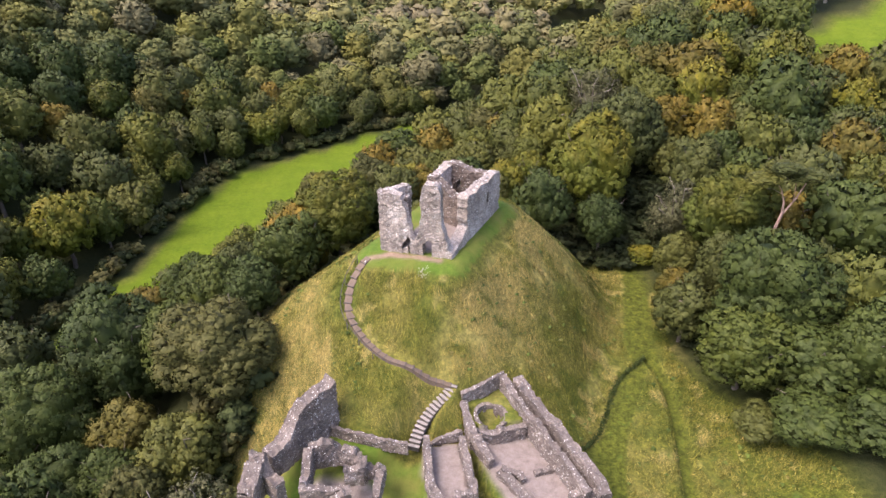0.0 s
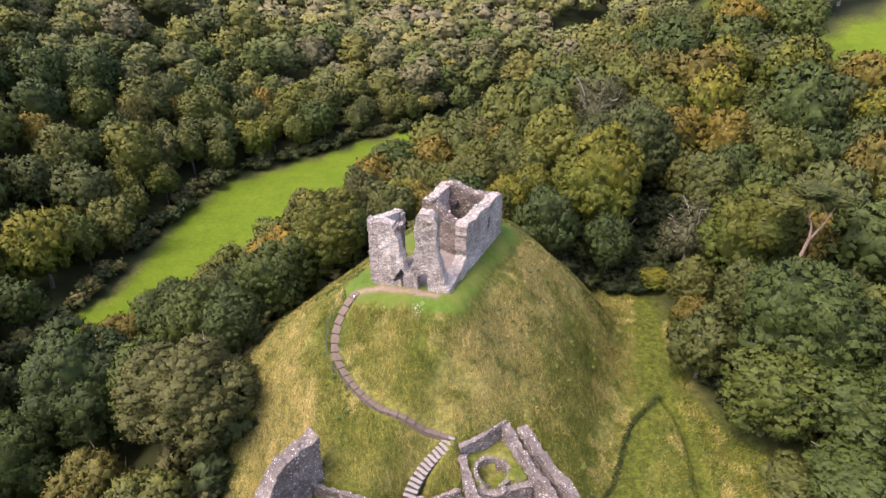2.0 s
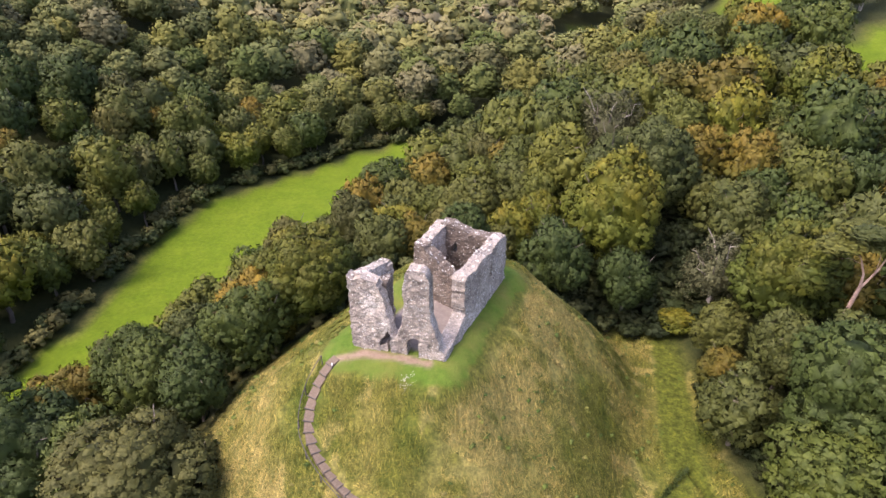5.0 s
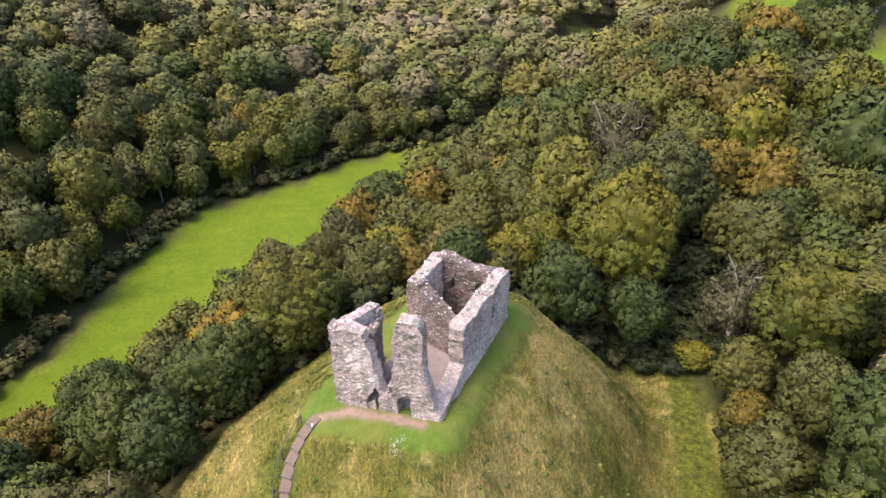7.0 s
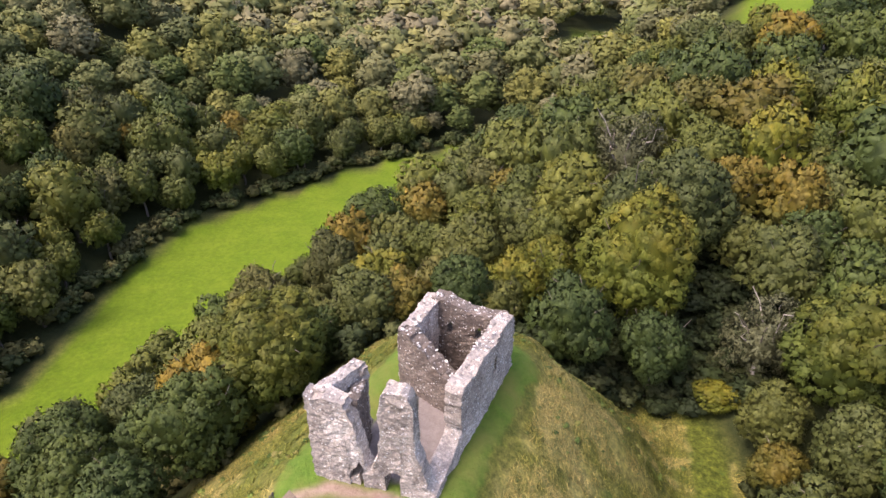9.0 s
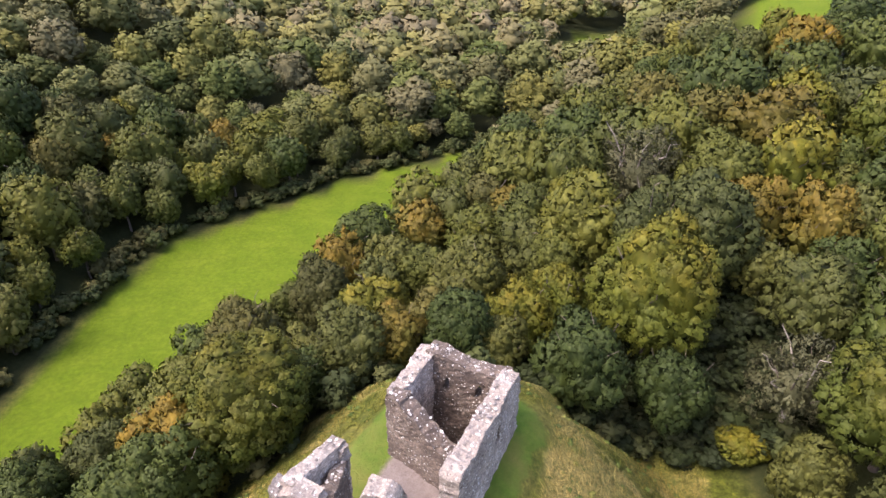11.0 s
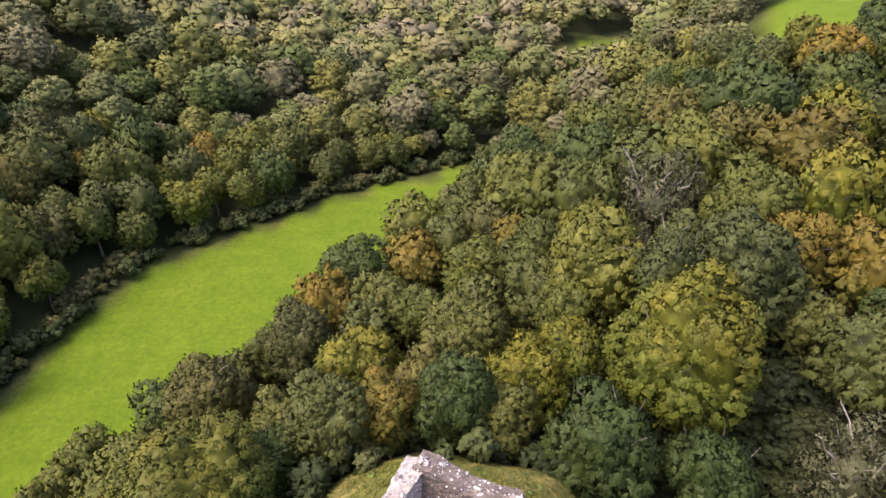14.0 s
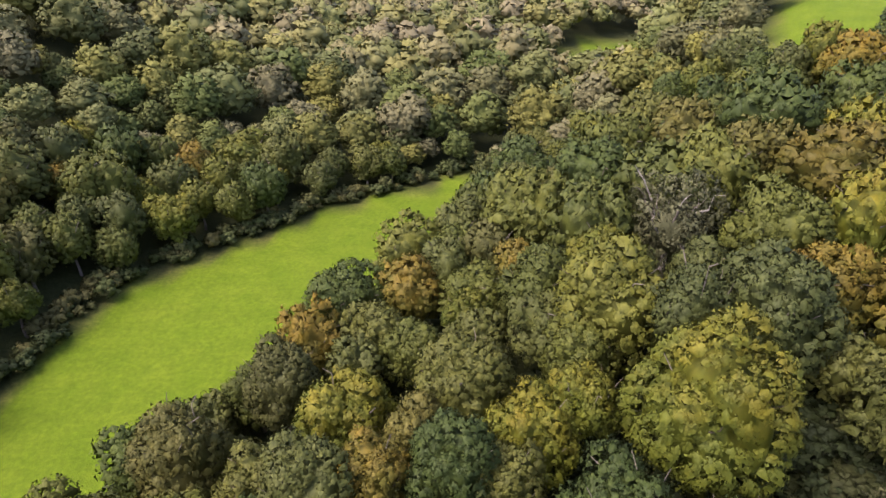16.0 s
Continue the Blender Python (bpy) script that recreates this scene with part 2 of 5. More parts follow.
def ground_material():
    """Rough hill grass, mown turf, meadow and trodden gravel, by the zones of the plan."""
    m, n, l, p = material("grass_and_gravel")
    at = n.new("ShaderNodeAttribute")
    at.attribute_name = "zone"
    sep = n.new("ShaderNodeSeparateColor")
    l.new(at.outputs["Color"], sep.inputs[0])
    co = n.new("ShaderNodeTexCoord").outputs["Object"]
    n1, n2, n3 = tex_noise(n, l, 0.16, 6, 0.65, co), tex_noise(n, l, 1.4, 5, 0.7, co), tex_noise(n, l, 8, 4, 0.7, co)
    rough = ramp(n, l, n1.outputs[0], (0.32, (0.060, 0.076, 0.012)), (0.46, (0.098, 0.103, 0.019)), (0.58, (0.138, 0.128, 0.030)), (0.72, (0.195, 0.160, 0.048)))
    tuft = ramp(n, l, n2.outputs[0], (0.3, (0.35, 0.40, 0.32)), (0.5, (0.92, 0.92, 0.92)), (0.7, (1.6, 1.5, 1.3)))
    dry = n.new("ShaderNodeAttribute")
    dry.attribute_name = "dry"
    rough = mix(n, l, dry.outputs["Fac"], rough, (0.240, 0.205, 0.068))
    worn = n.new("ShaderNodeAttribute")
    worn.attribute_name = "worn"
    rough = mix(n, l, worn.outputs["Fac"], rough, mix(n, l, 0.3, (0.068, 0.080, 0.011), tuft, "MULTIPLY"))
    tuft = ramp(n, l, n2.outputs[0], (0.3, (0.35, 0.40, 0.32)), (0.5, (0.92, 0.92, 0.92)), (0.7, (1.6, 1.5, 1.3)))
    rough = mix(n, l, 0.8, rough, tuft, "MULTIPLY")
    n4 = tex_noise(n, l, 4.0, 4, 0.7, co)
    rough = mix(n, l, 0.7, rough, ramp(n, l, n4.outputs[0], (0.34, (0.5, 0.56, 0.5)), (0.52, (1.0, 1.0, 1.0)), (0.68, (1.5, 1.42, 1.3))), "MULTIPLY")
    weeds = ramp(n, l, tex_noise(n, l, 0.55, 5, 0.75, co).outputs[0], (0.58, (0, 0, 0)), (0.68, (1, 1, 1)))
    rough = mix(n, l, mix(n, l, 1.0, weeds, (0.7, 0.7, 0.7), "MULTIPLY"), rough, (0.052, 0.082, 0.014))
    turf = ramp(n, l, n2.outputs[0], (0.3, (0.050, 0.098, 0.010)), (0.7, (0.088, 0.140, 0.018)))
    turf = mix(n, l, ramp(n, l, n1.outputs[0], (0.4, (0, 0, 0)), (0.7, (1, 1, 1))), turf, (0.14, 0.135, 0.032))
    mead = ramp(n, l, n1.outputs[0], (0.3, (0.072, 0.118, 0.004)), (0.7, (0.102, 0.144, 0.008)))
    st = n.new("ShaderNodeMapping")
    st.inputs["Rotation"].default_value = (0, 0, radians(-52))
    st.inputs["Scale"].default_value = (0.05, 0.32, 1)
    l.new(co, st.inputs[0])
    drift = tex_noise(n, l, 1.0, 4, 0.6, st.outputs[0])
    mead = mix(n, l, 0.6, mead, ramp(n, l, drift.outputs[0], (0.3, (0.86, 0.88, 0.8)), (0.7, (1.1, 1.08, 1.05))), "MULTIPLY")
    mead = mix(n, l, 0.35, mead, tuft, "MULTIPLY")
    grav = ramp(n, l, n2.outputs[0], (0.3, (0.165, 0.135, 0.118)), (0.7, (0.25, 0.212, 0.19)))
    grav = mix(n, l, 0.5, grav, ramp(n, l, n3.outputs[0], (0.3, (0.7, 0.7, 0.7)), (0.7, (1.2, 1.2, 1.2))), "MULTIPLY")
    col = mix(n, l, sep.outputs[0], rough, mead)
    col = mix(n, l, sep.outputs[1], col, turf)
    col = mix(n, l, sep.outputs[2], col, grav)
    dirt = n.new("ShaderNodeAttribute")
    dirt.attribute_name = "dirt"
    col = mix(n, l, dirt.outputs["Fac"], col, ramp(n, l, n2.outputs[0], (0.3, (0.17, 0.115, 0.082)), (0.7, (0.28, 0.20, 0.155))))
    # woodland soil, its colour lowered to hold the shade between the trees
    shaded_floor_col = ramp(n, l, n2.outputs[0], (0.3, (0.018, 0.024, 0.007)), (0.7, (0.036, 0.040, 0.013)))
    col = mix(n, l, at.outputs["Alpha"], shaded_floor_col, col)
    l.new(col, p.inputs["Base Color"])
    p.inputs["Roughness"].default_value = 0.95
    p.inputs["Specular IOR Level"].default_value = 0.15
    bump(n, l, p, mix(n, l, 0.5, n2.outputs[0], n4.outputs[0]), 0.9, 0.25)
    return m


GROUND = ground_material()


def leaf_material(name, dark, mid, light, turned=None, amount=0.0):
    """Leaves in three tones; where a tree is turning, the sunny top of the crown has the turned colour."""
    m, n, l, p = material(name)
    geo = n.new("ShaderNodeNewGeometry")
    info = n.new("ShaderNodeObjectInfo")
    co = n.new("ShaderNodeTexCoord").outputs["Object"]
    big = tex_noise(n, l, 4.0, 3, 0.6, co)
    fine = tex_noise(n, l, 26, 3, 0.7, co)
    tone = n.new("ShaderNodeMath")
    tone.operation = "MULTIPLY_ADD"
    l.new(fine.outputs[0], tone.inputs[0])
    tone.inputs[1].default_value = 0.35
    l.new(big.outputs[0], tone.inputs[2])
    val = n.new("ShaderNodeMath")
    val.operation = "MULTIPLY_ADD"
    l.new(geo.outputs["Random Per Island"], val.inputs[0])
    val.inputs[1].default_value = 0.10
    l.new(tone.outputs[0], val.inputs[2])
    col = ramp(n, l, val.outputs[0], (0.50, dark), (0.74, mid), (1.0, light))
    if turned:
        sep = n.new("ShaderNodeSeparateXYZ")
        l.new(co, sep.inputs[0])
        up = n.new("ShaderNodeMath")
        up.operation = "MULTIPLY_ADD"
        l.new(sep.outputs[2], up.inputs[0])
        up.inputs[1].default_value = 0.32
        l.new(tex_noise(n, l, 1.6, 4, 0.7, co).outputs[0], up.inputs[2])
        mask = ramp(n, l, up.outputs[0], (0.52 - amount, (0, 0, 0)), (0.98 - amount, (1, 1, 1)))
        tcol = ramp(n, l, val.outputs[0], (0.56, tuple(c * 0.65 for c in turned)), (0.84, turned), (1.0, tuple(min(1, c * 1.25) for c in turned)))
        col = mix(n, l, mask, col, tcol)
    vary = ramp(n, l, info.outputs["Random"], (0.0, (0.72, 0.78, 0.84)), (0.5, (1.0, 1.0, 1.0)), (1.0, (1.30, 1.18, 0.95)))
    col = mix(n, l, 1.0, col, vary, "MULTIPLY")
    l.new(col, p.inputs["Base Color"])
    p.inputs["Roughness"].default_value = 0.7
    p.inputs["Specular IOR Level"].default_value = 0.25
    return m


LEAF = {
    "green": leaf_material("oak_leaves", (0.026, 0.039, 0.006), (0.041, 0.058, 0.009), (0.066, 0.086, 0.014)),
    "dull": leaf_material("ash_leaves", (0.041, 0.048, 0.010), (0.062, 0.070, 0.014), (0.092, 0.100, 0.020)),
    "olive": leaf_material("olive_leaves", (0.050, 0.057, 0.008), (0.074, 0.082, 0.011), (0.110, 0.114, 0.016)),
    "yellow": leaf_material("yellowing_leaves", (0.046, 0.060, 0.006), (0.070, 0.085, 0.008), (0.102, 0.116, 0.011), (0.134, 0.112, 0.008), 0.0),
    "orange": leaf_material("rusty_leaves", (0.054, 0.056, 0.007), (0.080, 0.078, 0.010), (0.112, 0.104, 0.014), (0.150, 0.098, 0.009), 0.08),
    "brown": leaf_material("browning_leaves", (0.046, 0.047, 0.009), (0.072, 0.070, 0.014), (0.108, 0.100, 0.024)),
    "grey": leaf_material("thin_brown_leaves", (0.062, 0.063, 0.025), (0.088, 0.087, 0.036), (0.122, 0.117, 0.054)),
}


def bark_material():
    m, n, l, p = material("bark")
    t = tex_noise(n, l, 3, 5, 0.7)
    l.new(ramp(n, l, t.outputs[0], (0.3, (0.07, 0.055, 0.042)), (0.7, (0.21, 0.175, 0.14))), p.inputs["Base Color"])
    p.inputs["Roughness"].default_value = 0.95
    bump(n, l, p, t.outputs[0], 0.6, 0.05)
    return m


BARK = bark_material()


# ---- mesh helpers ----
def mesh_of(name, verts, faces, mat, flat=True):
    me = bpy.data.meshes.new(name)
    me.from_pydata([tuple(v) for v in verts], [], [tuple(f) for f in faces])
    me.materials.append(mat)
    if not flat:
        me.shade_smooth()
    return me


def quads_mesh(name, verts, quads, mat, normals=None):
    """A mesh from arrays of corners and of four (or three) corner numbers."""
    me = bpy.data.meshes.new(name)
    if normals is not None:
        # turn each face to the side that its leaves show
        v, nn = np.asarray(verts), np.asarray(normals)
        face = np.cross(v[quads[:, 1]] - v[quads[:, 0]], v[quads[:, 2]] - v[quads[:, 0]])
        wrong = (face * nn[quads[:, 0]]).sum(1) < 0
        quads = np.where(wrong[:, None], quads[:, ::-1], quads)
    k = quads.shape[1]
    me.vertices.add(len(verts))
    me.vertices.foreach_set("co", np.asarray(verts, np.float32).ravel())
    me.loops.add(quads.size)
    me.loops.foreach_set("vertex_index", quads.ravel().astype(np.int32))
    me.polygons.add(len(quads))
    me.polygons.foreach_set("loop_start", np.arange(0, quads.size, k, dtype=np.int32))
    me.materials.append(mat)
    me.update(calc_edges=True)
    if normals is not None:
        me.shade_smooth()
        me.normals_split_custom_set_from_vertices(np.asarray(normals, np.float32))
    else:
        me.validate()
    return me


def part(name, data, mat, parent, label=""):
    if isinstance(data, bmesh.types.BMesh):
        me = bpy.data.meshes.new(name)
        data.to_mesh(me)
        data.free()
        me.materials.append(mat)
        data = me
    ob = new(name, data)
    ob.parent = parent
    if label:
        tagged(ob, label)
    return ob


def thing(name, label, category, at=(0, 0, 0), group="", kind=""):
    ob = new(name)
    ob.location = at
    return tagged(ob, label, category, group, kind)


# ---- the ground, one sheet to the horizon ----
def spread(lo, hi, step, reach):
    mid = list(np.arange(lo, hi + 0.01, step))
    s, v, out = step, mid[-1], []
    while v < reach:
        s = min(s * 1.10, 60)
        v += s
        out.append(v)
    s, v, low = step, mid[0], []
    while v > -reach:
        s = min(s * 1.10, 60)
        v -= s
        low.append(v)
    return np.array(low[::-1] + mid + out)


def build_ground():
    xs, ys = spread(-24, 32, 0.35, 2400), spread(-38, 22, 0.35, 2400)
    X, Y = np.meshgrid(xs, ys)
    Z = height(X, Y)
    verts = np.stack([X, Y, Z], -1).reshape(-1, 3)
    nx, ny = len(xs), len(ys)
    i = (np.arange(ny - 1)[:, None] * nx + np.arange(nx - 1)[None]).ravel()
    me = quads_mesh("ground", verts, np.stack([i, i + 1, i + nx + 1, i + nx], 1), GROUND)
    me.shade_smooth()
    x, y = X.ravel(), Y.ravel()
    field = smooth(1.2, -1.2, clear_of_fields(x, y) + 3 * (vnoise(x / 12, y / 12, 21) - 0.5))
    k = poly_dist(x, y, KEEP)
    turf = smooth(3.0, 2.6, k + 0.8 * smooth(-1, 3, 0.911 * (x - 1.0) - 0.413 * (y + 6.7)) + 0.9 * (vnoise(x / 1.7, y / 1.7, 22) - 0.5) + 0.7 * (vnoise(x / 0.6, y / 0.6, 27) - 0.5) + 0.9 * smooth(0, -6, x) * 0)
    tr = line_dist(x, y, TRACK)[0]
    worn = np.maximum(smooth(2.2, 1.5, tr + 0.6 * (vnoise(x / 2, y / 2, 23) - 0.5)), smooth(0.3, -0.2, poly_dist(x, y, LAWN)))
    worn = np.maximum(worn, smooth(0.9, 0.5, line_dist(x, y, RUT)[0]))
    turf = np.maximum(turf, smooth(0.1, -0.4, poly_dist(x, y, YARD)))
    turf = np.maximum(turf, 0.35 * smooth(0.1, -0.1, poly_dist(x, y, HALL)))
    grav = np.maximum(smooth(0.2, -0.2, k + 0.9), 0)
    apron = smooth(0.7, 0.1, line_dist(x, y, [(-8.6, -5.8), (-6.0, -5.3), (-2.0, -6.2), (-0.6, -6.7)])[0] + 0.6 * (vnoise(x / 0.9, y / 0.9, 24) - 0.5))
    for room in (CELL, HALL_FLOOR, LODGING):
        grav = np.maximum(grav, smooth(0.5, -0.3, poly_dist(x, y, room) + 0.8 * (vnoise(x / 2, y / 2, 25) - 0.5)))
    worn = np.maximum(worn, (0.45 + 0.5 * smooth(27, 31, x)) * smooth(14, 17, x) * smooth(-2, -8, y) * smooth(0, 2, poly_dist(x, y, LAWN)))
    # beyond the open ground lies the woodland floor with shade in its colour
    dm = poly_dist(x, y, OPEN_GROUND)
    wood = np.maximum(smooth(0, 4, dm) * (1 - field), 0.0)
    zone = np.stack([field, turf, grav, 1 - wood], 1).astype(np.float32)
    for layer, values in (("dry", dryness(x, y)), ("worn", worn), ("dirt", apron)):
        at = me.attributes.new(layer, "FLOAT", "POINT")
        at.data.foreach_set("value", np.asarray(values, np.float32))
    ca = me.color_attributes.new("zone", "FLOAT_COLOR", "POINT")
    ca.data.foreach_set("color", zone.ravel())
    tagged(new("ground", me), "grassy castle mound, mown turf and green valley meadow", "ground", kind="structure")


LODGING = [(-13.2, -31.0), (-12.8, -24.8), (-8.4, -24.4), (-6.0, -25.8), (-6.2, -31.0)]
HALL_FLOOR = [(3.6, -21.6), (6.6, -21.0), (8.5, -20.2), (15.0, -30.5), (6.5, -31.5), (5.2, -27.0), (4.2, -24.0)]
OPEN_GROUND = [(-60, -400), (-24, -60), (-20, -14), (-21, -2), (-17, 6), (-11, 14), (-2, 19), (10, 20), (17, 17), (23, 17), (29.5, 16), (30, 8), (28.5, -4), (30, -10), (33, -16), (37, -24), (40, -60), (80, -400)]
build_ground()


# ---- ruined walls ----
def profile(pairs, s):
    return np.interp(s, [p[0] for p in pairs], [p[1] for p in pairs])


def wall_arrays(pts, thick, top, base, seed=0, ds=0.11, dz=0.13, ragged=0.25, lean=0.0, stones=0.055, jag=0.16):
    """Corners and quads of a rubble wall along a line: top and base are heights along it, in metres above z = 0."""
    seg = [math.dist(a, b) for a, b in zip(pts, pts[1:])]
    total = sum(seg)
    knots = np.concatenate([[0], np.cumsum(seg)])
    n = max(4, int(total / ds))
    s = np.unique(np.concatenate([np.linspace(0, total, n), [p[0] for p in base if 0 < p[0] < total]]))
    cx, cy = np.interp(s, knots, [p[0] for p in pts]), np.interp(s, knots, [p[1] for p in pts])
    tx, ty = np.gradient(cx, s), np.gradient(cy, s)
    ln = np.hypot(tx, ty)
    nx, ny = -ty / ln, tx / ln
    h, b = profile(top, s), profile(base, s)
    nz = max(3, int((h.max() - b.min()) / dz))
    nt = max(3, int(thick / dz))
    cols = []
    kinds = [("l", i / nz) for i in range(nz + 1)] + [("t", i / nt) for i in range(1, nt)] + [("r", 1 - i / nz) for i in range(nz + 1)] + [("b", i / nt) for i in range(1, nt)]
    hs = h + ragged * (vnoise(s / 0.45, s * 0 + seed, 31) - 0.5) + ragged * 1.2 * (vnoise(s / 1.5, s * 0 + seed, 32) - 0.5)
    hs = np.maximum(hs, b + 0.08)
    for side, f in kinds:
        if side in "lr":
            off = np.full(len(s), thick / 2 if side == "l" else -thick / 2)
            z = b + (hs - b) * f
            off = off * (1 - lean * (z - b.min()) / max(1.0, h.max() - b.min()))
            row, along = np.floor(z / 0.19), s
            cell = np.floor(along / 0.31 + 0.5 * (row % 2) + 0.35 * vnoise(row * 1.7, row * 0 + seed, 33))
            bulge = stones * (2 * vnoise(cell * 7.3 + 0.5, row * 5.1 + seed, 34) - 1) + 0.16 * (vnoise(along / 1.3, z / 1.1 + seed, 35) - 0.5) + 0.10 * (vnoise(along / 0.5, z / 0.4 + seed, 44) - 0.5)
            off = off + np.sign(off) * bulge
        else:
            u = f - 0.5 if side == "t" else 0.5 - f
            off = -u * thick * (1 - lean) if side == "t" else -u * thick
            off = np.full(len(s), off)
            if side == "t":
                z = hs + 0.16 * (vnoise(s / 0.3, off / 0.3 + seed * 3, 36) - 0.5) + ragged * 0.8 * (vnoise(s / 0.9, off / 0.7 + seed, 37) - 0.5)
            else:
                z = b
        cols.append(np.stack([cx + nx * off, cy + ny * off, z], 1))
    m, k = len(cols), len(s)
    verts = np.stack(cols, 1)
    # rough the two ends
    for e in (0, -1):
        sign = -1 if e == 0 else 1
        push = 0.18 * (vnoise(verts[e, :, 2] / 0.35, np.arange(m) * 0.3 + seed, 38) - 0.5) * sign
        verts[e, :, 0] += tx[e] / ln[e] * push
        verts[e, :, 1] += ty[e] / ln[e] * push
    # broken edges: the courses run out to different lengths
    zz = verts[:, :, 2]
    slip = jag * ((vnoise(zz / 0.30, zz * 0 + seed + 3, 39) - 0.5) * 1.3 + (vnoise(zz / 1.1, zz * 0 + seed, 40) - 0.5) * 1.7)
    slip = slip * np.minimum(1, np.minimum(s, total - s) / 0.4)[:, None] if total > 2 else slip
    verts[:, :, 0] += (tx / ln)[:, None] * slip
    verts[:, :, 1] += (ty / ln)[:, None] * slip
    verts = verts.reshape(-1, 3)
    i, j = np.meshgrid(np.arange(k - 1), np.arange(m), indexing="ij")
    j2 = (j + 1) % m
    quads = np.stack([i * m + j, i * m + j2, (i + 1) * m + j2, (i + 1) * m + j], -1).reshape(-1, 4)
    # close the ends with strips across
    caps = []
    for e in (0, k - 1):
        for r in range(nz):
            a, b2 = e * m + r, e * m + r + 1
            c, d = e * m + (nz + nt - 1) + (nz - r), e * m + (nz + nt - 1) + (nz - r - 1)
            caps.append((a, c, d, b2) if e else (b2, d, c, a))
    return verts, np.concatenate([quads, np.array(caps)])


def wall(name, parent, pts, thick, top, base=0.0, mat=None, label="", **more):
    if not isinstance(base, (list, tuple)):
        base = [(0, base), (99, base)]
    v, q = wall_arrays(pts, thick, top, base, **more)
    me = quads_mesh(name, v, q[:, ::-1], mat or STONE)
    bm = bmesh.new()
    bm.from_mesh(me)
    bmesh.ops.recalc_face_normals(bm, faces=bm.faces)
    bm.to_mesh(me)
    bm.free()
    me.shade_flat()
    CRESTS.append((parent, pts, thick, top))
    return part(name, me, mat or STONE, parent, label)


CRESTS = []


def lerp(a, b, u):
    return (a[0] + (b[0] - a[0]) * u, a[1] + (b[1] - a[1]) * u)


def inset(quad, d):
    """The corners of a four-sided plan moved inwards by d."""
    out = []
    for k in range(4):
        p, a, b = Vector(quad[k]), Vector(quad[k - 1]), Vector(quad[(k + 1) % 4])
        u, w = (a - p).normalized(), (b - p).normalized()
        turn = abs(u.x * w.y - u.y * w.x)
        out.append(tuple(p + (u + w) * d / turn))
    return out


FL, FR, BR, BL = inset(KEEP, 0.62)


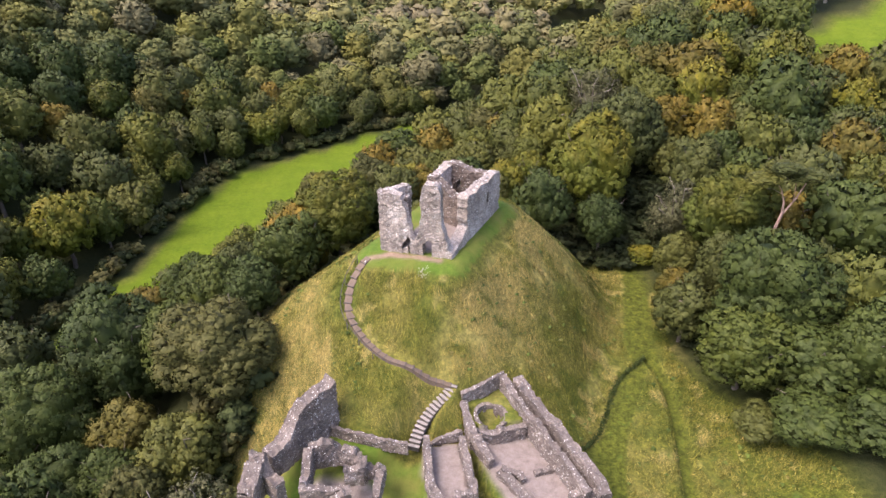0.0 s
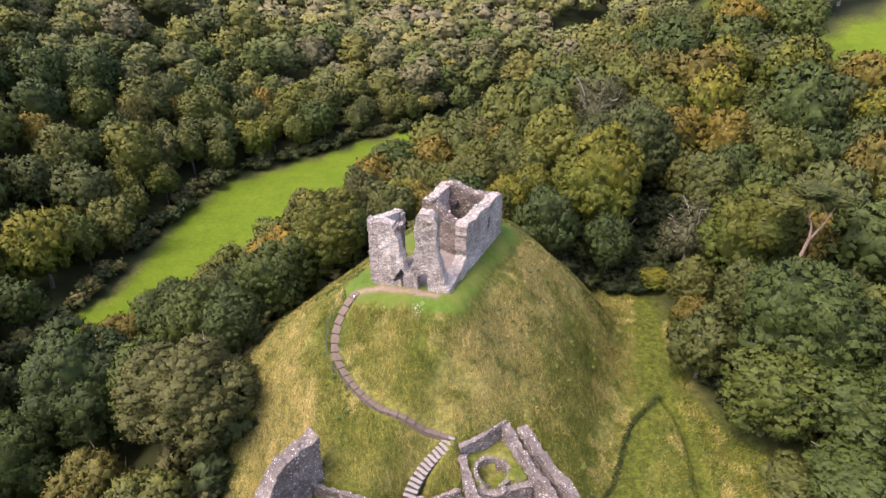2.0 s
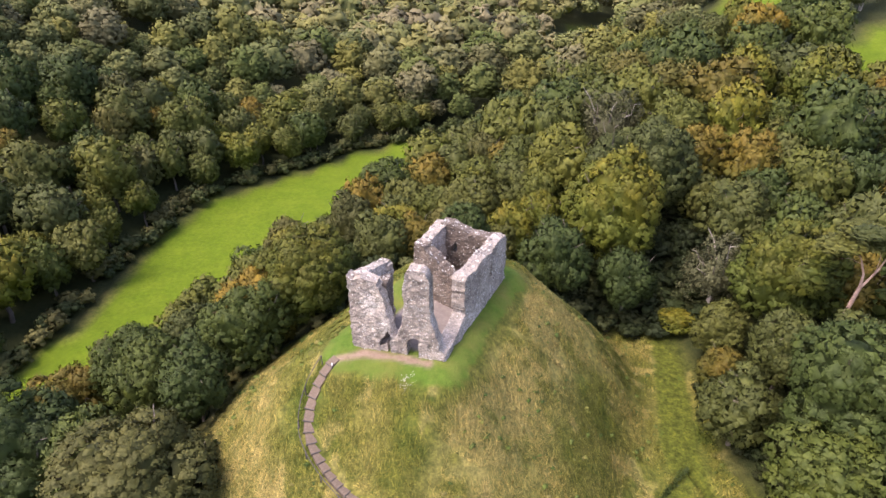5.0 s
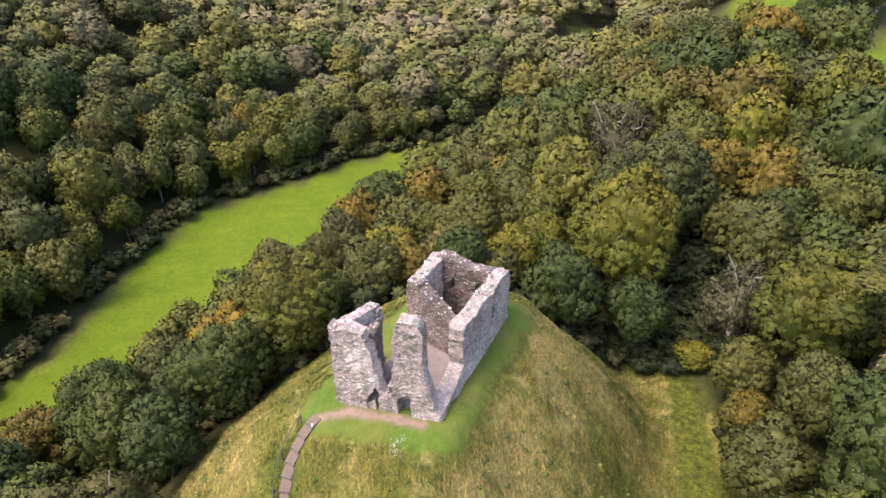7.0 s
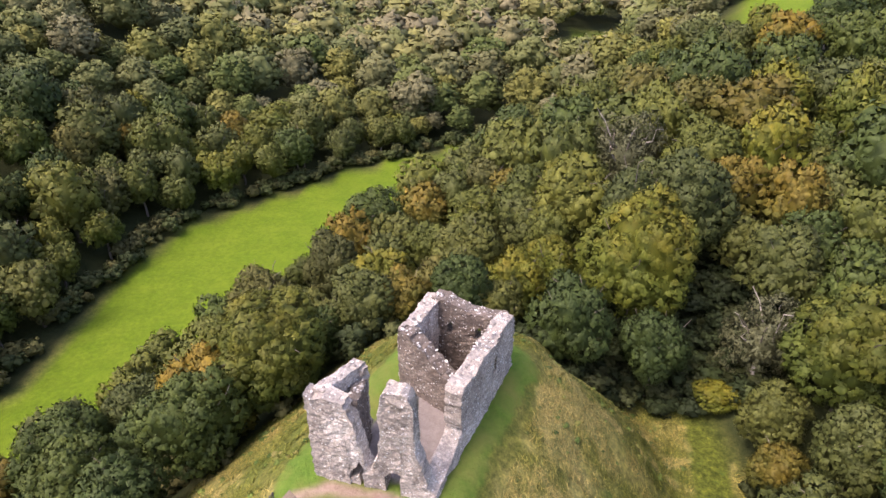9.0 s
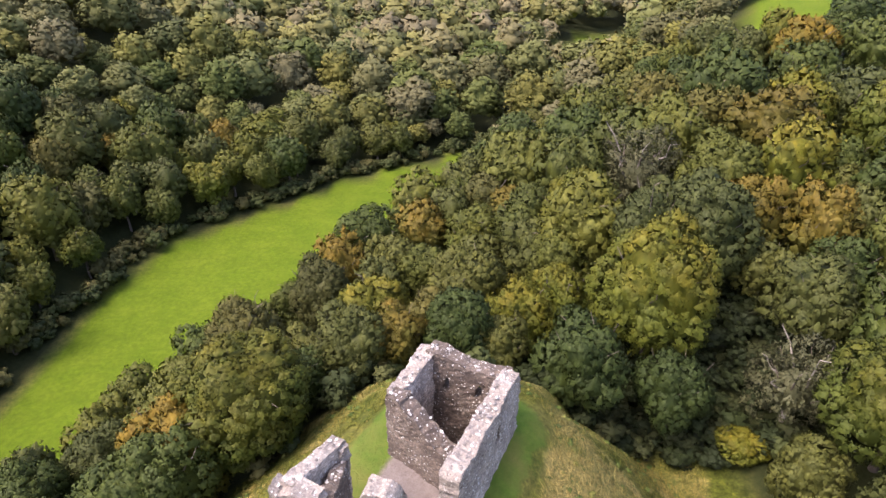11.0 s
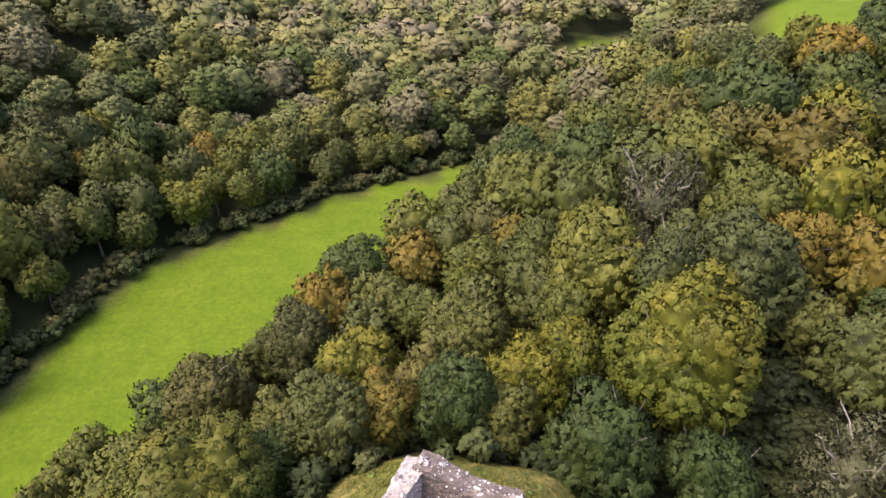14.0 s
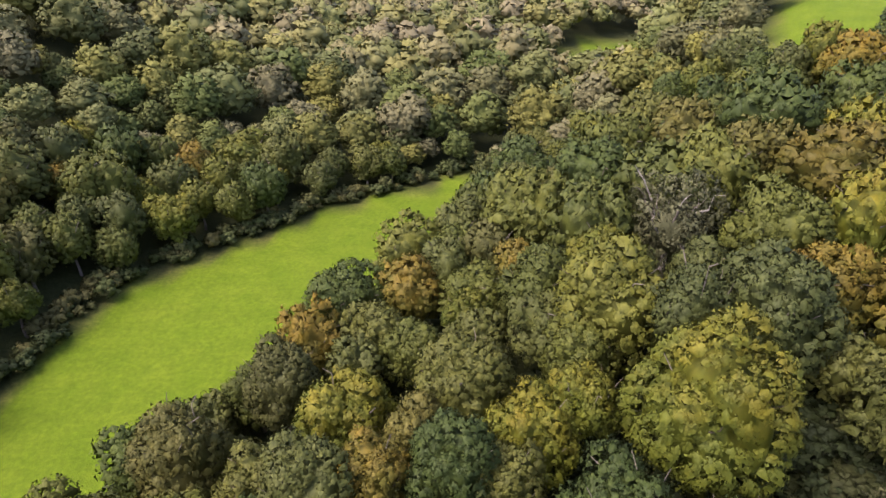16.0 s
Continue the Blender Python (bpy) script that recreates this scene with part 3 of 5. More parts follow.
def build_keep():
    keep = thing("castle_keep", "roofless ruined stone keep with broken walls on a grassy mound", "ruin")
    # front wall: corner turret, breach, tall pier over the doorway, broken end
    door = [(0, -0.5), (2.55, -0.5), (2.62, 0.6), (2.85, 1.3), (3.15, 2.0), (3.4, 2.3), (3.62, 1.6), (3.74, 0.9), (3.76, -0.5), (5.08, -0.5), (5.11, 1.25), (5.3, 1.75), (5.72, 2.0), (6.14, 1.75), (6.32, 1.25), (6.35, -0.5), (99, -0.5)]
    wall("front_wall", keep, [lerp(FL, FR, -0.10), lerp(FL, FR, 1.09)], 1.2,
         [(0, 7.5), (0.5, 7.2), (1.4, 7.3), (2.3, 7.0), (2.7, 7.1), (2.95, 6.5), (3.1, 5.4), (3.25, 4.6), (3.5, 3.9), (3.62, 2.8), (3.75, 1.9), (4.1, 1.7), (4.3, 2.2), (4.55, 2.9), (4.75, 3.7), (4.95, 4.8), (5.12, 6.2), (5.25, 8.3), (5.5, 8.7), (6.1, 8.6), (6.7, 8.8), (7.1, 8.5), (7.16, 6.8), (7.2, 5.2), (7.3, 4.0), (7.6, 3.0), (7.9, 2.0), (8.15, 1.3), (8.5, 0.8), (8.9, 0.4)], door, seed=1, ragged=0.22, lean=0.0, ds=0.08, jag=0.24)
    wall("front_wall", keep, [lerp(FL, FR, 0.20), lerp(FL, FR, 0.36)], 0.95, [(0, 0.9), (0.5, 0.6), (0.9, 0.75), (1.4, 1.1)], -0.5, seed=12, ragged=0.3)
    slit = [(0, 2.6), (11.0, 2.6), (11.02, 3.9), (11.3, 4.1), (11.55, 3.9), (11.57, 2.6), (99, 2.6)]
    wall("side_wall", keep, [lerp(FR, BR, -0.04), BR], 1.5,
         [(0, 0.3), (1.2, 0.6), (2.6, 1.0), (4.0, 1.5), (4.6, 2.0), (4.75, 2.6), (16, 2.6)], [(0, -0.5), (8.4, -0.5), (8.6, PIT), (99, PIT)], seed=2, lean=0.1, ragged=0.12)
    wall("side_wall", keep, [lerp(FR, BR, 0.265), BR], 1.45,
         [(0, 5.4), (0.4, 5.9), (2.5, 5.5), (4.3, 5.7), (7, 5.5), (9, 5.6), (11.5, 5.1)], [(max(0, a - 4.7), b) for a, b in slit[:1]] + [(a - 4.7, b) for a, b in slit[1:]], seed=2, lean=0.1, ragged=0.16)
    window = [(0, 2.3), (2.0, 2.3), (2.02, 3.2), (2.3, 3.55), (2.6, 3.2), (2.62, 2.3), (4.55, 2.3), (4.57, 3.2), (4.85, 3.6), (5.15, 3.2), (5.17, 2.3), (99, 2.3)]
    # back, cross and inner turret walls take the rubble with shade in its colour
    wall("back_wall", keep, [BR, BL], 1.35, [(0, 2.3), (9, 2.3)], PIT, STONE_INNER_SHADED, seed=3, ragged=0.0)
    wall("back_wall", keep, [BR, BL], 1.35, [(0, 5.1), (1.5, 4.8), (3.2, 4.9), (4.4, 5.3), (5.2, 5.7), (6.9, 5.6)], window, STONE_INNER_SHADED, seed=3, ragged=0.14)
    wall("flank_wall", keep, [lerp(FL, BL, 0.665), BL], 1.4, [(0, 4.6), (0.25, 5.2), (2, 5.2), (5.4, 5.6)], PIT, seed=4, lean=0.1, ragged=0.14)
    wall("cross_wall", keep, [lerp(FL, BL, 0.655), (2.55, 1.85)], 1.3, [(0, 5.6), (1.3, 5.7), (1.7, 5.3), (2.5, 5.0), (3.2, 4.5), (4.0, 4.1), (4.6, 3.6), (5.2, 3.4)], PIT, STONE_INNER_SHADED, seed=5, jag=0.26)
    # stair turret at the corner: three more sides round a rubble core
    wall("turret_flank", keep, [lerp(FL, BL, 0.0), lerp(FL, BL, 0.29)], 1.0, [(0, 7.5), (1.2, 7.2), (2.4, 6.9), (4.8, 6.5)], -0.5, seed=7, lean=0.0, ragged=0.12)
    wall("turret_back", keep, [lerp(FL, BL, 0.27), (-4.0, -0.4)], 0.8, [(0, 6.4), (1.7, 5.9)], -0.5, seed=8)
    wall("turret_inner", keep, [(-4.5, -3.9), (-4.2, -0.6)], 0.8, [(0, 6.3), (1.2, 6.0), (3.4, 5.6)], -0.5, STONE_INNER_SHADED, seed=10, jag=0.3)
    wall("turret_core", keep, [(-5.5, -3.8), (-4.8, -0.8)], 1.6, [(0, 4.9), (3.2, 4.5)], -0.5, seed=9)


build_keep()


def build_lower_ruins():
    F = FLOOR - 0.3

    def low(name, label, *walls):
        t = thing(name, label, "ruin wall")
        for k, (pts, thick, top, rag) in enumerate(walls):
            wall("masonry", t, pts, thick, [(s, FLOOR + h) for s, h in top], F, STONE_LOW, seed=41 + 7 * k + len(name), ds=0.14, dz=0.17, ragged=rag * 2.4, stones=0.085, jag=0.16)
        return t

    low("tall_ruin_wall", "tall broken slate wall rising towards the mound",
        ([(-16.6, -25.6), (-14.4, -22.6), (-11.2, -19.5)], 1.5, [(0, 2.4), (2.2, 3.0), (3.3, 4.2), (4.2, 5.4), (5.6, 6.0), (7.4, 6.2), (8.2, 6.7)], 0.13))
    low("ruin_corner_wall", "stub of a broken grey corner wall",
        ([(-17.6, -29.6), (-17.0, -26.2)], 1.5, [(0, 2.6), (1.5, 3.1), (3.6, 3.4)], 0.35), ([(-16.9, -26.6), (-14.6, -28.8)], 1.0, [(0, 3.2), (1.6, 2.6), (3.2, 3.0)], 0.35))
    low("retaining_wall", "low retaining wall at the mound's foot", ([(-11.4, -20.8), (-7.2, -22.1), (-3.5, -22.9)], 0.36, [(0, 1.35), (8.4, 1.15)], 0.08))
    low("ruined_lodging", "low ruined walls of a small two-room lodging",
        ([(-12.8, -28.3), (-12.8, -25.0)], 0.8, [(0, 1.4), (1.6, 1.6), (2.2, 2.3), (3.3, 2.6)], 0.25), ([(-12.9, -24.6), (-10.2, -24.0), (-8.2, -24.4)], 0.8, [(0, 2.7), (1.4, 2.9), (2.6, 2.6), (3.2, 1.8), (4.8, 1.7)], 0.3),
        ([(-13.1, -28.3), (-8.6, -28.2)], 0.7, [(0, 1.4), (4.5, 1.2)], 0.12), ([(-8.2, -24.3), (-8.1, -25.6)], 0.7, [(0, 1.7), (1.3, 1.5)], 0.2),
        ([(-9.3, -26.5), (-7.6, -26.4), (-7.5, -25.4)], 0.7, [(0, 1.3), (1.7, 1.6), (2.7, 2.0)], 0.3), ([(-7.5, -25.6), (-5.8, -25.8), (-6.1, -29.4)], 0.7, [(0, 1.3), (1.7, 1.4), (3.5, 1.7), (5.2, 1.2)], 0.3),
        ([(-10.2, -29.6), (-8.4, -28.7)], 0.8, [(0, 1.3), (2, 1.5)], 0.2))
    low("ruined_cell", "roofless cell with low rubble walls and a gravel floor",
        ([(-1.7, -22.2), (-1.15, -27.7), (0.0, -29.6)], 0.7, [(0, 1.6), (5, 1.3), (8, 1.2)], 0.12), ([(1.9, -22.5), (2.9, -28.4)], 0.7, [(0, 1.6), (5.6, 1.2)], 0.12),
        ([(1.0, -28.8), (3.1, -28.4)], 0.7, [(0, 0.9), (3, 1.1)], 0.12), ([(-2.0, -21.9), (2.0, -21.2)], 0.4, [(0, ground(-2.1, -21.3) - FLOOR + 0.05), (2, ground(-0.1, -20.8) - FLOOR + 0.05), (4.2, ground(1.9, -20.4) - FLOOR + 0.05)], 0.06))
    low("hall_inner_wall", "long rubble wall between hall and mound", ([(6.4, -15.5), (13.0, -29.4)], 0.65, [(0, 3.5), (6, 2.9), (16.5, 2.2)], 0.15))
    low("hall_outer_wall", "long thick outer wall of a ruined hall", ([(8.05, -15.7), (14.3, -28.1), (14.5, -29.6)], 0.95, [(0, 3.4), (7, 2.9), (15, 2.2), (17, 2.0)], 0.15))
    low("hall_back_wall", "dark retaining wall at the mound's foot", ([(1.9, -18.0), (4.4, -16.75), (6.6, -15.2)], 0.36, [(0, ground(1.6, -17.2) - FLOOR - 0.1), (2.8, ground(4.0, -16.0) - FLOOR - 0.1), (5.4, ground(6.2, -14.5) - FLOOR - 0.1)], 0.05))
    low("hall_side_wall", "low rubble wall of a ruined hall", ([(2.1, -18.6), (2.6, -20.7), (2.9, -21.8), (4.7, -25.0)], 0.75, [(0, 2.5), (2, 2.2), (3.5, 1.9), (7.2, 1.1)], 0.12))
    low("hall_front_wall", "low rubble wall of a ruined hall", ([(5.4, -25.8), (8.8, -30.0)], 0.9, [(0, 0.7), (6, 0.7)], 0.12), ([(5.6, -25.7), (7.3, -26.0), (7.6, -26.8)], 0.6, [(0, 0.8), (2.4, 0.7)], 0.12))
    low("hall_stub", "short stub of rubble wall on a gravel floor", ([(8.8, -25.8), (10.8, -25.2)], 0.5, [(0, 0.5), (2, 0.6)], 0.1))
    low("hall_end_wall", "low rubble end wall of a ruined hall", ([(11.4, -28.9), (14.0, -28.8)], 0.7, [(0, 1.3), (2.6, 1.5)], 0.12))
    oven = low("bread_oven", "round stone oven in a turf bank", ([(3.4, -21.6), (5.2, -21.7), (8.4, -20.9)], 0.6, [(0, 1.8), (2, 1.6), (5, 1.7)], 0.15))
    ring = [(OVEN[0] + 1.62 * math.cos(k * math.pi / 12), OVEN[1] + 1.62 * math.sin(k * math.pi / 12)) for k in range(-5, 18)]
    wall("oven_ring", oven, ring, 0.36, [(0, FLOOR + 1.5), (1.2, FLOOR + 1.8), (7.5, FLOOR + 1.9), (9.4, FLOOR + 1.5)], F, STONE_LOW, seed=60, ragged=0.15)


build_lower_ruins()


# ---- the steps up the mound ----
def wood_material(name, dark, light):
    m, n, l, p = material(name)
    t = tex_noise(n, l, 6, 5, 0.7)
    l.new(ramp(n, l, t.outputs[0], (0.3, dark), (0.7, light)), p.inputs["Base Color"])
    p.inputs["Roughness"].default_value = 0.9
    bump(n, l, p, t.outputs[0], 0.5, 0.02)
    return m


SLEEPER = wood_material("weathered_timber", (0.045, 0.038, 0.033), (0.105, 0.09, 0.08))
TREAD = wood_material("trodden_gravel", (0.085, 0.060, 0.042), (0.155, 0.115, 0.082))
SLATE_STEP = wood_material("worn_slate", (0.13, 0.115, 0.10), (0.30, 0.27, 0.24))
UPPER = [(-8.6, -5.6), (-9.8, -6.8), (-10.5, -8.0), (-10.7, -9.6), (-10.5, -10.8), (-9.6, -12.2), (-8.1, -13.7), (-6.4, -15.1), (-4.5, -16.0), (-2.7, -16.5), (-0.2, -16.7), (0.8, -17.0)]
LOWER = [(0.9, -17.2), (0.7, -17.8), (-0.5, -18.5), (-1.6, -19.5), (-2.3, -20.4), (-2.7, -21.3), (-3.0, -22.2)]


def box(bm, m, sx, sy, sz, bevel=0.0):
    r = bmesh.ops.create_cube(bm, size=1, matrix=m @ Matrix.Diagonal((sx, sy, sz, 1)))
    if bevel:
        ed = list({e for v in r["verts"] for e in v.link_edges})
        bmesh.ops.bevel(bm, geom=ed, offset=bevel, segments=1, affect="EDGES")


def along_line(pts, step):
    """Places and headings at even steps along a smoothed line."""
    P = np.array(pts, float)
    for k in range(3):
        mid = (P[:-1] + P[1:]) / 2
        Q = np.empty((len(P) + len(mid), 2))
        Q[0::2], Q[1::2] = P, mid
        Q[1:-1] = (Q[:-2] + 2 * Q[1:-1] + Q[2:]) / 4
        P = Q
    run = np.concatenate([[0], np.cumsum(np.hypot(*np.diff(P, axis=0).T))])
    n = int(run[-1] / step)
    s = np.linspace(0, run[-1], n + 1)
    x, y = np.interp(s, run, P[:, 0]), np.interp(s, run, P[:, 1])
    h = np.arctan2(np.gradient(y), np.gradient(x))
    return list(zip(x, y, h))


def build_steps():
    stair = thing("mound_steps", "curving flight of timber-edged gravel steps up the grassy mound", "steps")
    bm = bmesh.new()
    box(bm, pose(-0.04, 0, -0.1), 0.96, 0.88, 0.7, 0.02)
    tread_me = bpy.data.meshes.new("step")
    bm.to_mesh(tread_me)
    bm.free()
    tread_me.materials.append(TREAD)
    bm = bmesh.new()
    box(bm, Matrix(), 0.07, 0.98, 0.26, 0.012)
    edge_me = bpy.data.meshes.new("timber_edge")
    bm.to_mesh(edge_me)
    bm.free()
    edge_me.materials.append(SLEEPER)
    line = along_line(UPPER, 0.80)
    tops = [ground(x, y) for x, y, h in line]
    for k, (x, y, h) in enumerate(line[:-1]):
        z = (tops[k] + tops[k + 1]) / 2 + 0.10
        tilt = math.degrees(math.atan2(0.72 * (tops[k] - tops[k + 1]), 0.80))
        st = part("step", tread_me, None, stair)
        st.matrix_basis = pose((x + line[k + 1][0]) / 2, (y + line[k + 1][1]) / 2, z - 0.25, 0, tilt, math.degrees(h))
        ed = part("timber_edge", edge_me, None, st, "weathered timber riser")
        ed.matrix_basis = pose(0.45, 0.0, 0.135, 0, 0, 0)
    slab = bpy.data.meshes.new("slate_step")
    bm = bmesh.new()
    box(bm, pose(0, 0, 0.27), 0.34, 1.25, 0.07, 0.02)
    bm.to_mesh(slab)
    bm.free()
    slab.materials.append(SLATE_STEP)
    # risers in the dark timber material, which puts their shade into the colour
    riser = bpy.data.meshes.new("riser")
    bm = bmesh.new()
    box(bm, pose(-0.12, 0, -0.06), 0.44, 1.15, 0.58, 0.02)
    bm.to_mesh(riser)
    bm.free()
    riser.materials.append(SLEEPER)
    low = thing("slate_stairs", "worn slate stairs at the foot of the mound", "steps")
    line = along_line(LOWER, 0.42)
    n = len(line)
    z0, z1 = ground(0.8, -17.0) + 0.05, FLOOR + 0.02
    for k, (x, y, h) in enumerate(line):
        st = part("slate_step", slab, None, low)
        st.matrix_basis = pose(x, y, max(z0 + (z1 - z0) * k / (n - 1), ground(x, y) + 0.05) - 0.24, 0, 0, math.degrees(h) + 4 * math.sin(k * 2.7))
        part("riser", riser, None, st, "recessed slate riser, its shade put into the dark colour")


build_steps()


# ---- trees ----
def sphere_points(n, rng):
    i = np.arange(n) + 0.5
    ph = np.arccos(1 - 2 * i / n)
    th = math.pi * (1 + 5 ** 0.5) * i + rng.random() * 6
    return np.stack([np.cos(th) * np.sin(ph), np.sin(th) * np.sin(ph), np.cos(ph)], 1)


def ico(level):
    bm = bmesh.new()
    bmesh.ops.create_icosphere(bm, subdivisions=level, radius=1)
    v = np.array([x.co[:] for x in bm.verts])
    f = np.array([[y.index for y in x.verts] for x in bm.faces])
    bm.free()
    return v, f


ICO1, ICO2, ICO3, ICO4 = ico(1), ico(2), ico(3), ico(4)


def unit(a):
    return a / (np.linalg.norm(a, axis=-1, keepdims=True) + 1e-9)


def crown_arrays(rng, boughs, lumps, leaves, leaf_size, flat=0.85, cores=True, loose=1.0, fuzz=0.34):
    """A crown of unit radius and height: big boughs, lumps of foliage round each, and a skin of small leaf sprays on every lump.
    Gives corners, triangles and the normals of the soft mass of leaves."""
    V, T, N, n0 = [], [], [], 0
    dirs = sphere_points(boughs + 4, rng)
    dirs = dirs[dirs[:, 2] > -0.75]
    heart = [(d * rng.uniform(0.42, 0.64) * loose * np.array([1, 1, flat]), rng.uniform(0.32, 0.44)) for d in dirs] + [(np.array([0, 0, 0.08]), 0.52)]
    ball, ballf = ICO1
    for bc, br in heart:
        bv, bf = ICO2 if cores else ICO1
        V.append(bc + bv * br * (0.9 if cores else 0.88) * (1 + 0.06 * rng.standard_normal(len(bv))[:, None]))
        N.append(unit(bv + 0.6 * unit(bc + bv * br)))
        T.append(bf + n0)
        n0 += len(bv)
    # lumps all over the outer side of the boughs
    for ray in unit(sphere_points(lumps, rng) + rng.normal(0, 0.05, (lumps, 3))):
        reach = [(ray @ bc) + math.sqrt(max(0, (ray @ bc) ** 2 - bc @ bc + br * br)) if (ray @ bc) ** 2 - bc @ bc + br * br > 0 else 0 for bc, br in heart]
        k = int(np.argmax(reach))
        c = ray * reach[k] * rng.uniform(0.94, 1.03)
        dvec = unit(c - heart[k][0])
        if c[2] > -0.85:
            r = rng.uniform(0.11, 0.20)
            out = unit(c)
            if cores:
                wob = 1 + 0.15 * rng.standard_normal(len(ball))[:, None]
                V.append(c - out * r * 0.2 + ball * r * 0.66 * wob)
                N.append(unit(ball + 0.7 * out + 0.5 * dvec))
                T.append(ballf + n0)
                n0 += len(ball)
            d = unit(rng.normal(0, 1, (leaves, 3)) + out * 0.8 + np.array([0, 0, 0.45]))
            p = c + d * r * rng.uniform(0.70, 1.25, leaves)[:, None]
            nrm = unit(d + rng.normal(0, 0.38, (leaves, 3)))
            t1 = unit(np.cross(nrm, rng.normal(0, 1, (leaves, 3))))
            t2 = np.cross(nrm, t1)
            sz = leaf_size * rng.uniform(0.6, 1.5, leaves)[:, None]
            V.append(np.stack([p - t1 * sz + t2 * sz * 0.5, p + t1 * sz * 1.1, p - t2 * sz * 1.1 - t1 * sz * 0.4], 1).reshape(-1, 3))
            N.append(np.repeat(unit(d + 0.5 * out + 0.4 * dvec + fuzz * rng.normal(0, 1, (leaves, 3))), 3, axis=0))
            T.append(n0 + 3 * np.arange(leaves)[:, None] + np.array([[0, 1, 2]]))
            n0 += 3 * leaves
    return np.concatenate(V), np.concatenate(T), np.concatenate(N)


def domes(d, centres, size, tall):
    """Rounded bumps about the given directions: the highest of them at each direction d, and which one it is."""
    gap = np.maximum(0, 2 - 2 * d @ centres.T) / size ** 2
    h = tall * np.sqrt(np.maximum(0, 1 - gap))
    which = h.argmax(1)
    return h[np.arange(len(d)), which], which


def tufted_crown(rng, sphere, boughs, tufts, leaves, leaf_size, flat=0.85, deep=0.32):
    """A crown of unit radius and height: rounded boughs with clefts between them, and on these many flattened tufts, lit above and
    hollow below, each a knot of foliage in a coat of small leaf sprays. Gives corners, triangles and soft normals."""
    v, f = sphere
    B = unit(sphere_points(boughs, rng) + rng.normal(0, 0.75 / math.sqrt(boughs), (boughs, 3)))
    H = rng.uniform(0.5, 1.1, boughs)
    lobe = rng.normal(0, 1, (3, 3))

    def skin(d):
        big, kb = domes(d, B, 2.4 / math.sqrt(boughs), H)
        p = d * ((0.90 - deep) + deep * big + 0.05 * np.sin(2.2 * d @ lobe.T).sum(1))[:, None]
        p[:, 2] = np.where(p[:, 2] < 0, p[:, 2] * 0.95, p[:, 2] * flat)
        p[:, :2] *= (1 - 0.2 * np.clip(-d[:, 2], 0, 1))[:, None]
        return p, unit(d + 1.2 * (d - B[kb]) * math.sqrt(boughs) / 2.4), big

    p, pn, big = skin(v)
    full = 0.86 / np.quantile(np.linalg.norm(p[np.abs(v[:, 2]) < 0.35, :2], axis=1), 0.7)
    V, T, N, n0 = [p * 0.78], [f], [pn], len(p)
    d = unit(sphere_points(int(tufts * 1.25), rng) + rng.normal(0, 0.9 / math.sqrt(tufts), (int(tufts * 1.25), 3)))
    d = d[d[:, 2] > -0.6]
    c, cn, cb = skin(d)
    ball = np.array([(1, 0, 0), (-1, 0, 0), (0, 1, 0), (0, -1, 0), (0, 0, 1), (0, 0, -1)], float)
    ballf = np.array([(0, 2, 4), (2, 1, 4), (1, 3, 4), (3, 0, 4), (2, 0, 5), (1, 2, 5), (3, 1, 5), (0, 3, 5)])
    for k in range(len(d)):
        rt = 2.35 / math.sqrt(tufts) * rng.uniform(0.6, 1.25) * (0.65 + 0.45 * cb[k])
        squash = np.array([1, 1, rng.uniform(0.55, 0.85)])
        up = unit(cn[k] + np.array([0, 0, 0.7]))
        mid = c[k] - cn[k] * rt * 0.15
        V.append(mid + ball * rt * 0.62 * squash * (1 + 0.3 * rng.standard_normal((len(ball), 1))))
        N.append(unit(ball + 0.45 * up + 0.6 * cn[k]))
        T.append(ballf + n0)
        n0 += len(ball)
        e = unit(rng.normal(0, 1, (leaves, 3)) + 0.85 * up)
        q = mid + e * squash * (rt * rng.uniform(0.45, 1.12, leaves))[:, None]
        face = unit(e + rng.normal(0, 0.5, (leaves, 3)))
        t1 = unit(np.cross(face, rng.normal(0, 1, (leaves, 3))))
        t2 = np.cross(face, t1)
        sz = leaf_size * rng.uniform(0.55, 1.45, leaves)[:, None]
        V.append(np.stack([q - t1 * sz + t2 * sz * 0.6, q + t1 * sz * 1.1 + t2 * sz * 0.3, q - t2 * sz * 1.1 - t1 * sz * 0.2], 1).reshape(-1, 3))
        N.append(np.repeat(unit(0.75 * e + 0.35 * up + 0.55 * cn[k] + 0.14 * rng.normal(0, 1, (leaves, 3))), 3, axis=0))
        T.append(n0 + np.arange(3 * leaves).reshape(-1, 3))
        n0 += 3 * leaves
    return np.concatenate(V) * full, np.concatenate(T), np.concatenate(N)


